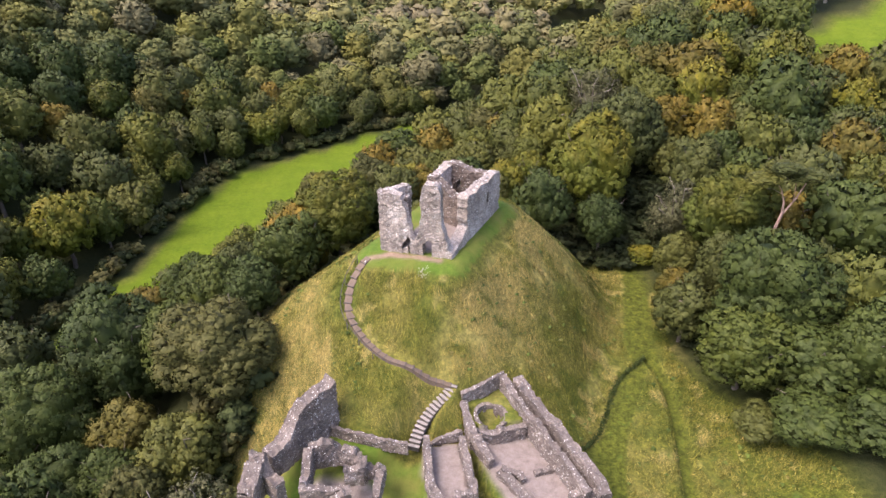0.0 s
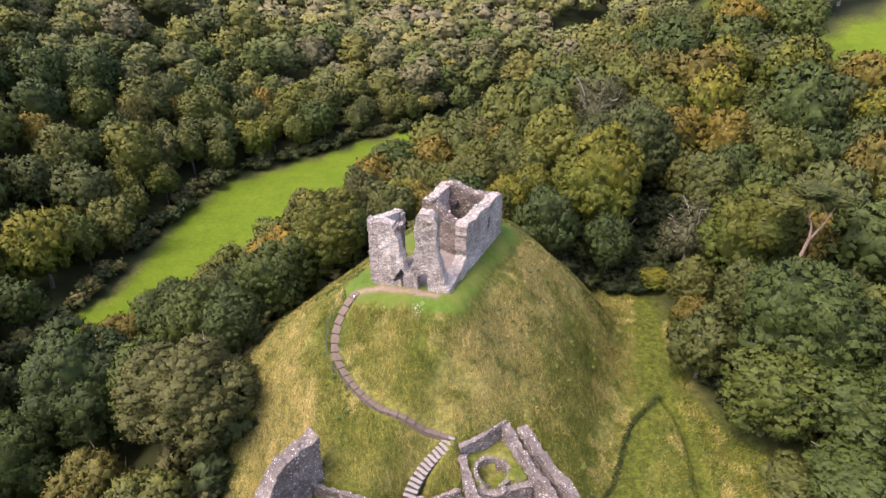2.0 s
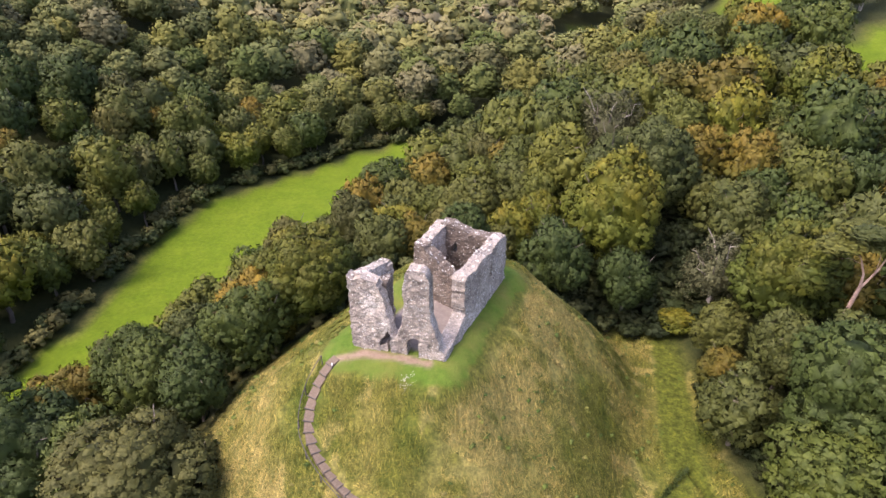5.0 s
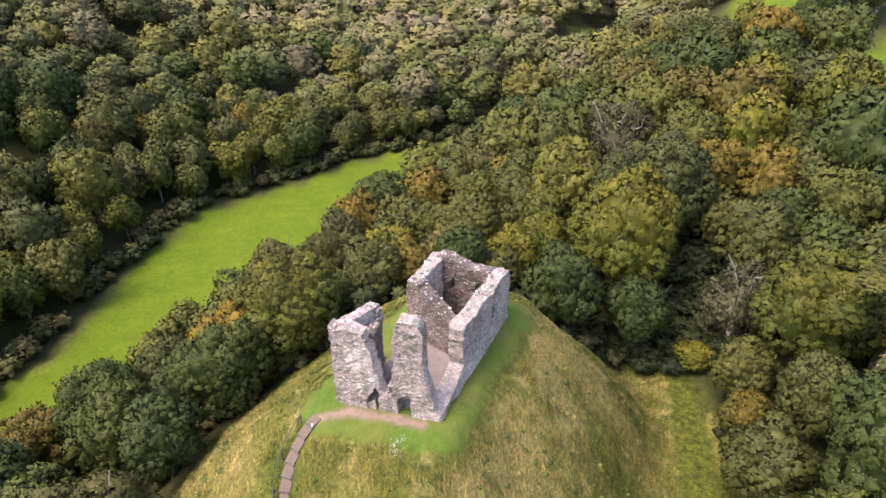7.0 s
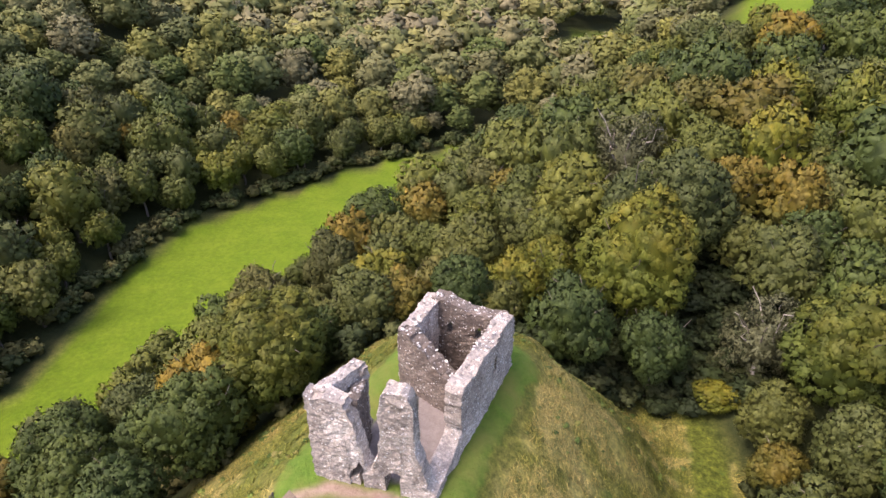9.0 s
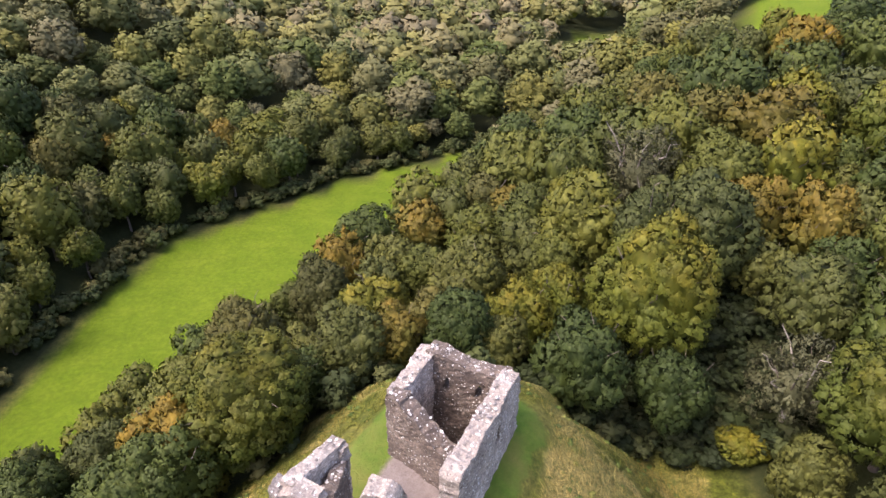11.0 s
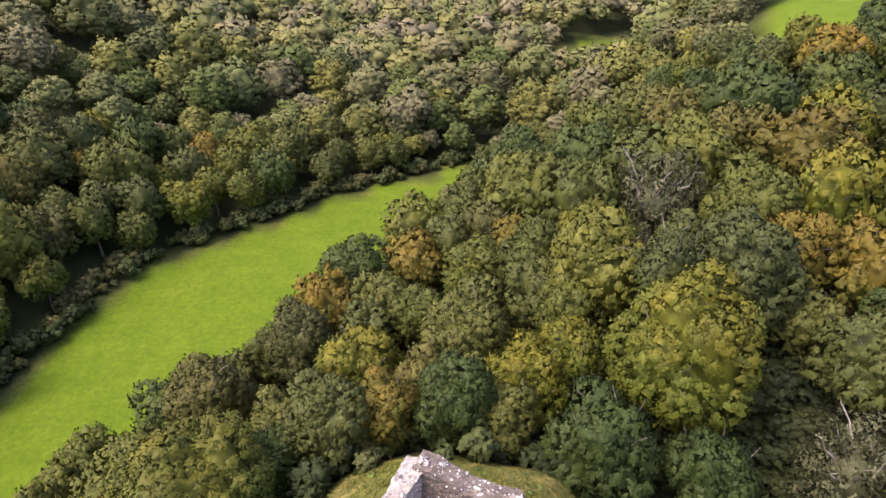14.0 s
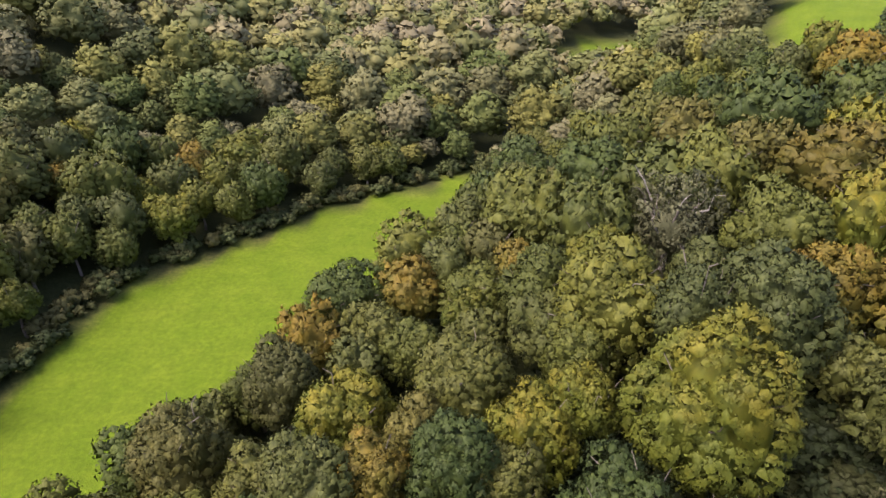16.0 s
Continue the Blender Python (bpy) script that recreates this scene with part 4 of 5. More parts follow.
def bough_crown(rng, boughs, per, leaves, leaf_size, flat=0.85, solid=0.0):
    """A crown of unit radius and height: separate rounded boughs with clefts between them, tufts of foliage all round each bough,
    and small leaf sprays on every tuft. Gives corners, triangles and the normals of the soft mass of leaves."""
    V, T, N, n0 = [], [], [], 0
    dirs = unit(sphere_points(int(boughs * 1.3), rng) + rng.normal(0, 0.16, (int(boughs * 1.3), 3)))
    dirs = dirs[dirs[:, 2] > -0.62]
    heart = [(np.array([0, 0, -0.12]), 0.54)]
    for d in dirs:
        br = rng.uniform(0.22, 0.42)
        heart.append((d * (rng.uniform(0.80, 1.10) - br * 0.85) * np.array([1, 1, flat]), br))
    for k, (bc, br) in enumerate(heart):
        if k == 0:
            bv, bf = ICO2
            V.append(bc + bv * br * 0.72 * (1 + 0.10 * rng.standard_normal(len(bv))[:, None]))
            N.append(bv)
            T.append(bf + n0)
            n0 += len(bv)
        elif solid:
            bv, bf = ICO1
            V.append(bc + bv * br * solid * (1 + 0.12 * rng.standard_normal(len(bv))[:, None]))
            N.append(unit(bv + 0.4 * unit(bc + bv * br)))
            T.append(bf + n0)
            n0 += len(bv)
        count = max(5, int(per * (br / 0.3) ** 2))
        for q in unit(sphere_points(count, rng) + rng.normal(0, 0.18, (count, 3))):
            c = bc + q * br * rng.uniform(0.70, 1.04) * np.array([1, 1, 0.85])
            if any(k2 != k and np.linalg.norm(c - c2) < r2 * 0.66 for k2, (c2, r2) in enumerate(heart)):
                continue
            r = br * rng.uniform(0.30, 0.56)
            d = unit(rng.normal(0, 1, (leaves, 3)) + q * 0.55 + np.array([0, 0, 0.5]))
            p = c + d * r * rng.uniform(0.45, 1.25, leaves)[:, None] * np.array([1, 1, 0.78])
            nrm = unit(d + rng.normal(0, 0.5, (leaves, 3)))
            t1 = unit(np.cross(nrm, rng.normal(0, 1, (leaves, 3))))
            t2 = np.cross(nrm, t1)
            sz = leaf_size * rng.uniform(0.6, 1.5, leaves)[:, None]
            V.append(np.stack([p - t1 * sz + t2 * sz * 0.5, p + t1 * sz * 1.1, p - t2 * sz * 1.1 - t1 * sz * 0.4], 1).reshape(-1, 3))
            N.append(np.repeat(unit(0.7 * d + 1.1 * q + 0.3 * unit(c) + 0.22 * rng.normal(0, 1, (leaves, 3))), 3, axis=0))
            T.append(n0 + 3 * np.arange(leaves)[:, None] + np.array([[0, 1, 2]]))
            n0 += 3 * leaves
    return np.concatenate(V), np.concatenate(T), np.concatenate(N)


def trunk_mesh(rng, name):
    """A tapered trunk with forking limbs, for a tree of unit crown radius whose crown is centred 1 above the ground."""
    bm = bmesh.new()

    def limb(a, b, r0, r1, sides=7, bend=0.06):
        a, b = Vector(a), Vector(b)
        mid = (a + b) / 2 + Vector(rng.normal(0, bend, 3).tolist())
        rings = []
        for p, r in ((a, r0), (mid, (r0 + r1) / 2), (b, r1)):
            up = (b - a).normalized()
            x = up.orthogonal().normalized()
            y = up.cross(x)
            rings.append([bm.verts.new(p + (x * math.cos(k * 2 * math.pi / sides) + y * math.sin(k * 2 * math.pi / sides)) * r) for k in range(sides)])
        for r1_, r2_ in zip(rings, rings[1:]):
            for k in range(sides):
                bm.faces.new((r1_[k], r1_[(k + 1) % sides], r2_[(k + 1) % sides], r2_[k]))
        return b

    top = limb((0, 0, -0.25), (0.02, 0.03, 0.75), 0.085, 0.055, 9)
    for k in range(6):
        an = k * 1.05 + rng.uniform(-0.3, 0.3)
        rr = rng.uniform(0.45, 0.75)
        e = limb(top - Vector((0, 0, rng.uniform(0, 0.25))), (rr * math.cos(an), rr * math.sin(an), 1 + rng.uniform(-0.1, 0.5)), 0.04, 0.014, 6)
        limb(e, e + Vector((0.25 * math.cos(an + 0.5), 0.25 * math.sin(an + 0.5), 0.22)), 0.014, 0.005, 5)
    me = bpy.data.meshes.new(name)
    bm.to_mesh(me)
    bm.free()
    me.materials.append(BARK)
    return me


def leaf_mesh(name, arrays, mat):
    v, t, n = arrays
    return quads_mesh(name, v, t, mat, n)


RNG = np.random.default_rng(11)
FINE = [leaf_mesh("crown", tufted_crown(RNG, ICO3, b, t, 27, 0.0235, f, d), LEAF["green"]) for f, b, t, d in ((0.85, 14, 270, 0.30), (1.0, 22, 320, 0.28), (0.8, 17, 250, 0.36), (1.05, 26, 340, 0.26), (0.95, 11, 240, 0.30), (0.9, 19, 300, 0.36))]
PLAIN = [leaf_mesh("crown", tufted_crown(RNG, ICO3, b, 170, 13, 0.037, f, 0.32), LEAF["green"]) for f, b in ((0.85, 12), (1.0, 17), (0.8, 14), (1.1, 19), (0.95, 10), (0.9, 15))]
GRAND = [leaf_mesh("crown", tufted_crown(RNG, ICO4, b, t, 44, 0.0150, f, d), LEAF["green"]) for f, b, t, d in ((0.9, 22, 460, 0.32), (1.0, 32, 540, 0.30))]
THIN = [leaf_mesh("crown", bough_crown(RNG, 18, 12, 30, 0.024, f), LEAF["grey"]) for f in (0.85, 1.0)]
TRUNKS = [trunk_mesh(RNG, "trunk") for i in range(4)]
LABELS = {
    "green": "broad green oak tree in full leaf", "dull": "grey-green ash tree with a loose crown", "olive": "olive-green tree turning in early autumn",
    "yellow": "tree with yellowing autumn leaves", "orange": "tree with rusty orange autumn leaves", "brown": "rounded tree with olive-brown autumn leaves", "grey": "almost bare tree with thin grey-brown twigs",
}
COUNT = [0]
PALE_BARK = wood_material("bleached_bark", (0.17, 0.145, 0.12), (0.32, 0.285, 0.245))


def tree(x, y, r, h, tint="green", crowns=FINE):
    """A tree of crown radius r and height h at a place on the ground."""
    k = COUNT[0]
    COUNT[0] += 1
    z = ground(x, y)
    t = thing("tree", LABELS[tint], "tree", (x, y, z), group="woodland trees")
    half = min(h * 0.5, r * 1.4)
    if tint == "grey":
        crowns = THIN
    cr = part("crown", crowns[k % len(crowns)], None, t)
    cr.location = (0, 0, h - half)
    cr.scale = (r, r * (0.92 + 0.16 * ((k * 0.37) % 1)), half)
    cr.rotation_euler = (0, 0, k * 2.4)
    cr.material_slots[0].link = "OBJECT"
    cr.material_slots[0].material = LEAF[tint]
    tk = part("trunk", TRUNKS[k % len(TRUNKS)], None, t)
    tk.scale = (r * 0.85, r * 0.85, (h - half))
    tk.rotation_euler = (0, 0, k * 1.3)
    if tint == "grey":
        bare = part("bare_limb", TRUNKS[(k + 1) % len(TRUNKS)], None, t, "bleached bare limb standing out of the crown")
        bare.scale = (r * 0.95, r * 0.95, (h - half) * 1.12)
        bare.rotation_euler = (0, 0, k * 2.1)
        bare.material_slots[0].link = "OBJECT"
        bare.material_slots[0].material = PALE_BARK
    return t


# trees that can be told apart: x, y, crown radius, height, leaf
WEST = [
    (-41.5, -5.0, 7.6, 20.5, "green"), (-45.5, -16.0, 6.6, 17.0, "green"), (-40.0, -24.5, 5.9, 14.4, "green"), (-23.1, -31.9, 5.0, 11.5, "grey"),
    (-37.5, 11.0, 5.9, 17.0, "green"), (-21.0, 6.5, 4.8, 11.5, "green"),
    (-18.6, 44.5, 4.2, 11.9, "olive"), (-32.9, 17.9, 4.5, 12.7, "dull"), (-28.1, 11.4, 4.4, 11.5, "green"), (-31.5, 28.0, 3.7, 10.8, "dull"),
]
NORTH = [
    (-6.7, 35.0, 5.6, 13.8, "yellow"), (-7.8, 23.4, 4.3, 10.8, "dull"), (-14.0, 28.6, 4.0, 10.8, "dull"),
    (-2.6, 71.0, 5.6, 14.0, "olive"), (4.6, 37.4, 5.7, 14.0, "dull"), (5.7, 50.9, 3.6, 10.2, "yellow"),
    (-0.5, 46.8, 3.8, 10.6, "olive"), (6.0, 75.0, 5.3, 14.5, "dull"), (10.7, 30.7, 4.4, 12.4, "yellow"),
    (16.4, 39.9, 4.2, 11.6, "olive"), (14.2, 50.2, 5.2, 14.5, "olive"),
]
RIDGE = [
    (22.0, 51.5, 5.1, 14.4, "yellow"), (31.7, 49.1, 4.3, 12.0, "dull"), (41.0, 43.5, 5.6, 14.2, "orange"),
    (14.0, 44.1, 4.6, 13.2, "dull"), (49.0, 40.8, 4.8, 13.2, "orange"), (12.5, 78.0, 5.0, 14.0, "dull"), (14.9, 70.6, 6.6, 17.5, "olive"), (30.9, 58.2, 6.0, 16.0, "grey"),
    (40.8, 52.9, 6.0, 15.3, "olive"), (53.0, 62.8, 7.4, 18.0, "orange"), (50.5, 52.2, 5.6, 15.8, "yellow"), (22.5, 60.3, 5.9, 16.2, "olive"), (38.0, 66.1, 6.3, 17.0, "olive"),
    (51.6, 78.9, 6.9, 18.0, "green"), (67.4, 82.8, 6.3, 17.0, "green"), (42.1, 28.4, 5.0, 14.2, "dull"), (36.9, 19.4, 4.9, 12.6, "grey"),
]
EAST = [
    (42.1, 13.3, 6.4, 16.4, "yellow"), (54.8, 33.3, 5.2, 15.0, "olive"), (54.4, 18.9, 6.0, 16.2, "dull"), (56.8, 8.0, 6.6, 16.4, "green"), (66.2, 27.3, 6.0, 16.0, "orange"),
    (63.7, 45.3, 6.6, 18.0, "green"), (68.2, 60.1, 7.2, 19.0, "yellow"),
    (33.2, 6.0, 3.0, 7.4, "orange"), (48.5, -8.0, 5.4, 14.3, "olive"), (45.0, -16.0, 5.4, 12.6, "green"),
    (84.0, 104.5, 5.0, 12.5, "green"), (89.5, 109.0, 5.4, 13.0, "green"), (96.0, 113.0, 5.8, 14.5, "green"), (104.0, 119.0, 6.2, 15.0, "dull"), (113.0, 123.5, 6.0, 14.0, "grey"), (123.0, 133.0, 6.0, 13.0, "green"),
    (44.0, 0.2, 5.0, 13.2, "dull"),
]
EDGE = [
    (7.5, 25.0, 3.6, 9.5, "dull"), (34.5, 11.0, 3.2, 9.0, "dull"),
    (-12.5, 20.5, 3.6, 9.0, "green"), (-24.0, -1.5, 4.0, 10.0, "green"), (-26.5, -22.0, 4.6, 11.0, "dull"), (-32.0, -8.0, 5.0, 13.0, "green"),
]
# trees known by the height of their tops: x, y, crown radius, top, leaf
TOPS = [
    (25.3, 29.8, 7.6, 7.6, "yellow"), (-14.6, 41.6, 4.5, -4.2, "brown"), (-3.0, 24.4, 3.3, 0.2, "orange"), (3.4, 25.2, 4.2, 1.0, "green"), (-22.0, 31.8, 4.9, -3.6, "brown"),
    (-15.6, 14.2, 6.2, 2.3, "yellow"), (-21.0, 11.2, 4.8, 0.2, "orange"), (-10.2, 57.6, 6.4, -4.3, "green"), (6.8, 55.8, 4.8, -3.0, "olive"), (33.6, 38.6, 6.0, 8.8, "dull"),
    (26.2, 38.6, 4.4, 7.2, "dull"), (15.8, 33.6, 3.9, 0.0, "yellow"), (20.2, 44.4, 7.2, 7.2, "olive"), (32.4, 17.8, 2.6, -11.4, "yellow"), (39.0, -6.4, 7.4, 4.6, "green"), (34.6, -11.6, 5.6, -3.4, "green"), (41.4, -14.5, 5.6, -3.2, "green"), (37.6, -20.6, 4.8, -7.2, "green"), (44.5, -22.5, 5.2, -5.5, "green"), (33.8, -18.6, 3.0, -11.2, "dull"), (31.6, -1.2, 4.2, -5.0, "dull"),
    (-31.2, 3.4, 4.9, -5.2, "green"), (-25.4, -12.5, 7.4, -1.6, "brown"), (-46.0, 131.5, 7.6, -9.2, "yellow"), (33.4, 66.5, 6.4, 9.4, "olive"), (57.5, 91.5, 7.0, 14.2, "olive"),
]
TOPPED = [(x, y, r, top - ground(x, y), tint) for x, y, r, top, tint in TOPS]
KNOWN = TOPPED + EDGE + WEST + NORTH + RIDGE + EAST
for known in KNOWN:
    tree(*known, GRAND if known[2] >= 5.8 and abs(known[0]) < 46 and known[1] < 36 else FINE if abs(known[0]) < 48 and known[1] < 60 else PLAIN)


def woodland():
    """More trees over the slopes, crown against crown."""
    rng = np.random.default_rng(5)
    tints = ["green"] * 8 + ["dull"] * 7 + ["olive"] * 7 + ["yellow"] * 2 + ["orange"] + ["brown"] * 3
    spots = [(a, b, c) for a, b, c, h, tint in KNOWN]
    tries = rng.uniform((-150, -40), (150, 150), (26000, 2))
    x, y = tries.T
    ok = (clear_of_fields(x, y) > 3.2) & (poly_dist(x, y, OPEN_GROUND) > 3.2)
    ok &= np.abs(x) < 0.85 * (y + 65) + 12
    ok &= ~((x > 26) & (x < 36) & (y < -11))
    ok &= (np.hypot(x - 45, y - 6) > 6) & (np.hypot(x - 35, y - 26) > 6)
    free = clear_of_fields(x, y)
    for (x, y), good, room in zip(tries, ok, free):
        if not good:
            continue
        r = rng.uniform(3.6, 7.0)
        if room < 0.85 * r:
            continue
        if any((x - a) ** 2 + (y - b) ** 2 < (0.70 * (r + c)) ** 2 for a, b, c in spots):
            continue
        spots.append((x, y, r))
    spots = spots[len(KNOWN):]
    spots.sort(key=lambda s: math.hypot(s[0], s[1] + 20))
    return spots, rng, tints


SPOTS, WRNG, TINTS = woodland()
NEAR = 300 - len(KNOWN)
for x, y, r in SPOTS[:NEAR]:
    tint = TINTS[WRNG.integers(len(TINTS))]
    if x > 24 and y < 4 and tint in ("yellow", "orange", "olive"):
        tint = "green"
    if math.hypot(x, y) < 45 and tint in ("yellow", "orange"):
        tint = "dull"
    tree(x, y, r, WRNG.uniform(2.0, 2.5) * r + 2.5, tint, PLAIN if math.hypot(x, y + 30) > 62 else FINE)


def crowd(name, label, category, pts, base, colours, rng, tall=(2.1, 2.8), lift=1.0):
    """Many crowns in one mesh, with a tint for each."""
    V, T, N, C, n0 = [], [], [], [], 0
    Z = height(pts[:, 0], pts[:, 1])
    for (x, y, r), z in zip(pts, Z):
        v, t, nn = base[rng.integers(len(base))]
        h = rng.uniform(*tall) * r + lift
        half = min(h * 0.5, r * 1.0)
        a = rng.uniform(0, 6.28)
        c, s = math.cos(a) * r, math.sin(a) * r
        V.append(np.stack([x + v[:, 0] * c - v[:, 1] * s, y + v[:, 0] * s + v[:, 1] * c, z + h - half + v[:, 2] * half], 1))
        ca_, sa_ = math.cos(a), math.sin(a)
        N.append(np.stack([nn[:, 0] * ca_ - nn[:, 1] * sa_, nn[:, 0] * sa_ + nn[:, 1] * ca_, nn[:, 2]], 1))
        T.append(t + n0)
        n0 += len(v)
        col = np.array(colours[rng.integers(len(colours))]) * rng.uniform(0.90, 1.3)
        C.append(np.tile(np.append(col, 1), (len(v), 1)))
    me = quads_mesh(name, np.concatenate(V), np.concatenate(T), FAR_LEAVES, np.concatenate(N))
    ca = me.color_attributes.new("tint", "FLOAT_COLOR", "POINT")
    ca.data.foreach_set("color", np.concatenate(C).astype(np.float32).ravel())
    return tagged(new(name, me), label, category, kind="stuff")


def far_leaves():
    m, n, l, p = material("far_leaves")
    at = n.new("ShaderNodeAttribute")
    at.attribute_name = "tint"
    geo = n.new("ShaderNodeNewGeometry")
    vary = ramp(n, l, geo.outputs["Random Per Island"], (0.0, (0.90, 0.90, 0.92)), (1.0, (1.10, 1.09, 1.06)))
    l.new(mix(n, l, 1.0, at.outputs["Color"], vary, "MULTIPLY"), p.inputs["Base Color"])
    p.inputs["Roughness"].default_value = 0.75
    p.inputs["Specular IOR Level"].default_value = 0.2
    return m


FAR_LEAVES = far_leaves()
# leaf tints raised with distance to paint in haze, the far browns most
GREENS = [(0.055, 0.070, 0.015), (0.070, 0.082, 0.019), (0.088, 0.094, 0.028), (0.100, 0.100, 0.022), (0.098, 0.096, 0.036), (0.122, 0.116, 0.024), (0.110, 0.102, 0.046), (0.076, 0.086, 0.026)]
HAZY_BROWNS = [(0.100, 0.106, 0.032), (0.132, 0.126, 0.042), (0.140, 0.126, 0.052), (0.106, 0.114, 0.034), (0.146, 0.138, 0.040), (0.132, 0.116, 0.054), (0.140, 0.120, 0.062)]


def far_woods():
    rng = np.random.default_rng(8)
    base = [tufted_crown(rng, ICO3, 10 + 2 * i, 110, 9, 0.048, 0.75 + 0.06 * i, 0.32) for i in range(6)]
    rough = [tufted_crown(rng, ICO2, 7 + i, 30, 5, 0.085, 0.75 + 0.06 * i, 0.32) for i in range(6)]
    pts = list(SPOTS[NEAR:])
    cell = 12.4
    for gx in np.arange(-480, 520, cell):
        for gy in np.arange(40, 640, cell):
            x, y = gx + rng.uniform(-4, 4), gy + rng.uniform(-4, 4)
            if abs(x) < 150 and y < 150:
                continue
            if abs(x) > 0.8 * (y + 65) + 15:
                continue
            pts.append((x, y, rng.uniform(5.6, 9.2)))
    P = np.array(pts)
    P = P[clear_of_fields(P[:, 0], P[:, 1]) > 0.62 * P[:, 2]]
    off = np.hypot(P[:, 0], P[:, 1] + 20)
    crowd("valley_woods", "autumn woodland on the valley slopes beyond the meadow", "woods", P[off < 220], base, GREENS, rng)
    crowd("far_woods", "autumn woodland covering the far hills, haze in its pale leaf colours", "woods", P[off >= 220], rough, HAZY_BROWNS, rng)


far_woods()


def undergrowth():
    """Bushes and saplings along the edges of the woods and under the trees by the mound."""
    rng = np.random.default_rng(9)
    base = [crown_arrays(rng, 1, 22, 9, 0.15, 0.9, False) for i in range(4)]
    q = rng.uniform((-75, -45), (75, 160), (9000, 2))
    x, y = q.T
    f, o = clear_of_fields(x, y), poly_dist(x, y, OPEN_GROUND)
    edge = ((f > 0.4) & (f < 4.5)) | ((o > 0.2) & (o < 9) & (f > 2) & (rng.random(len(x)) < 0.55))
    edge &= ~((x > 9) & (x < 38) & (y > 17) & (y < 34)) & ~((x > 24) & (y < 14))
    edge &= (np.abs(x) < 0.85 * (y + 65) + 10) & (o > 0.2)
    P = np.column_stack([q, rng.uniform(0.9, 2.4, len(q))])[edge][:620]
    # ivy and bramble by the mound, tinted very dark to stand in for tree shade
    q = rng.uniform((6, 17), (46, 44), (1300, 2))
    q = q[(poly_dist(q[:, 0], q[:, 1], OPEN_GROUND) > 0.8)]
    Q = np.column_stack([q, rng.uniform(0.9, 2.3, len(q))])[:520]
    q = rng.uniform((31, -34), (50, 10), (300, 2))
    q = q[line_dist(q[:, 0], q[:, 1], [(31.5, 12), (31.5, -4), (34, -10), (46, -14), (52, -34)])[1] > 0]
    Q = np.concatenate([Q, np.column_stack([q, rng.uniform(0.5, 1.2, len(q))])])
    crowd("ivy_undergrowth", "ivy and bramble beside the mound, the trees' shade in its deep green", "bushes", Q, base, [(0.015, 0.022, 0.006), (0.020, 0.028, 0.007), (0.027, 0.032, 0.009)], rng, (0.8, 1.5), 0.2)
    crowd("undergrowth", "dark bramble and sapling undergrowth along the wood's edge", "bushes", P, base, [(0.030, 0.040, 0.011), (0.042, 0.052, 0.014), (0.055, 0.060, 0.018), (0.07, 0.066, 0.02)], rng, (1.2, 1.9), 0.3)


undergrowth()


# ---- long grass on the mound ----
def grass_blades():
    m, n, l, p = material("long_grass")
    geo = n.new("ShaderNodeNewGeometry")
    co = n.new("ShaderNodeTexCoord").outputs["Object"]
    big = tex_noise(n, l, 0.16, 6, 0.65, co)
    a = ramp(n, l, big.outputs[0], (0.32, (0.074, 0.094, 0.014)), (0.46, (0.120, 0.126, 0.023)), (0.58, (0.168, 0.156, 0.037)), (0.72, (0.242, 0.198, 0.062)))
    dry = n.new("ShaderNodeAttribute")
    dry.attribute_name = "dry"
    a = mix(n, l, dry.outputs["Fac"], a, (0.285, 0.235, 0.080))
    vary = ramp(n, l, geo.outputs["Random Per Island"], (0.0, (0.45, 0.55, 0.45)), (0.55, (0.95, 0.95, 0.95)), (1.0, (1.75, 1.55, 1.35)))
    l.new(mix(n, l, 1.0, a, vary, "MULTIPLY"), p.inputs["Base Color"])
    p.inputs["Roughness"].default_value = 0.85
    p.inputs["Specular IOR Level"].default_value = 0.15
    return m


GRASS = grass_blades()


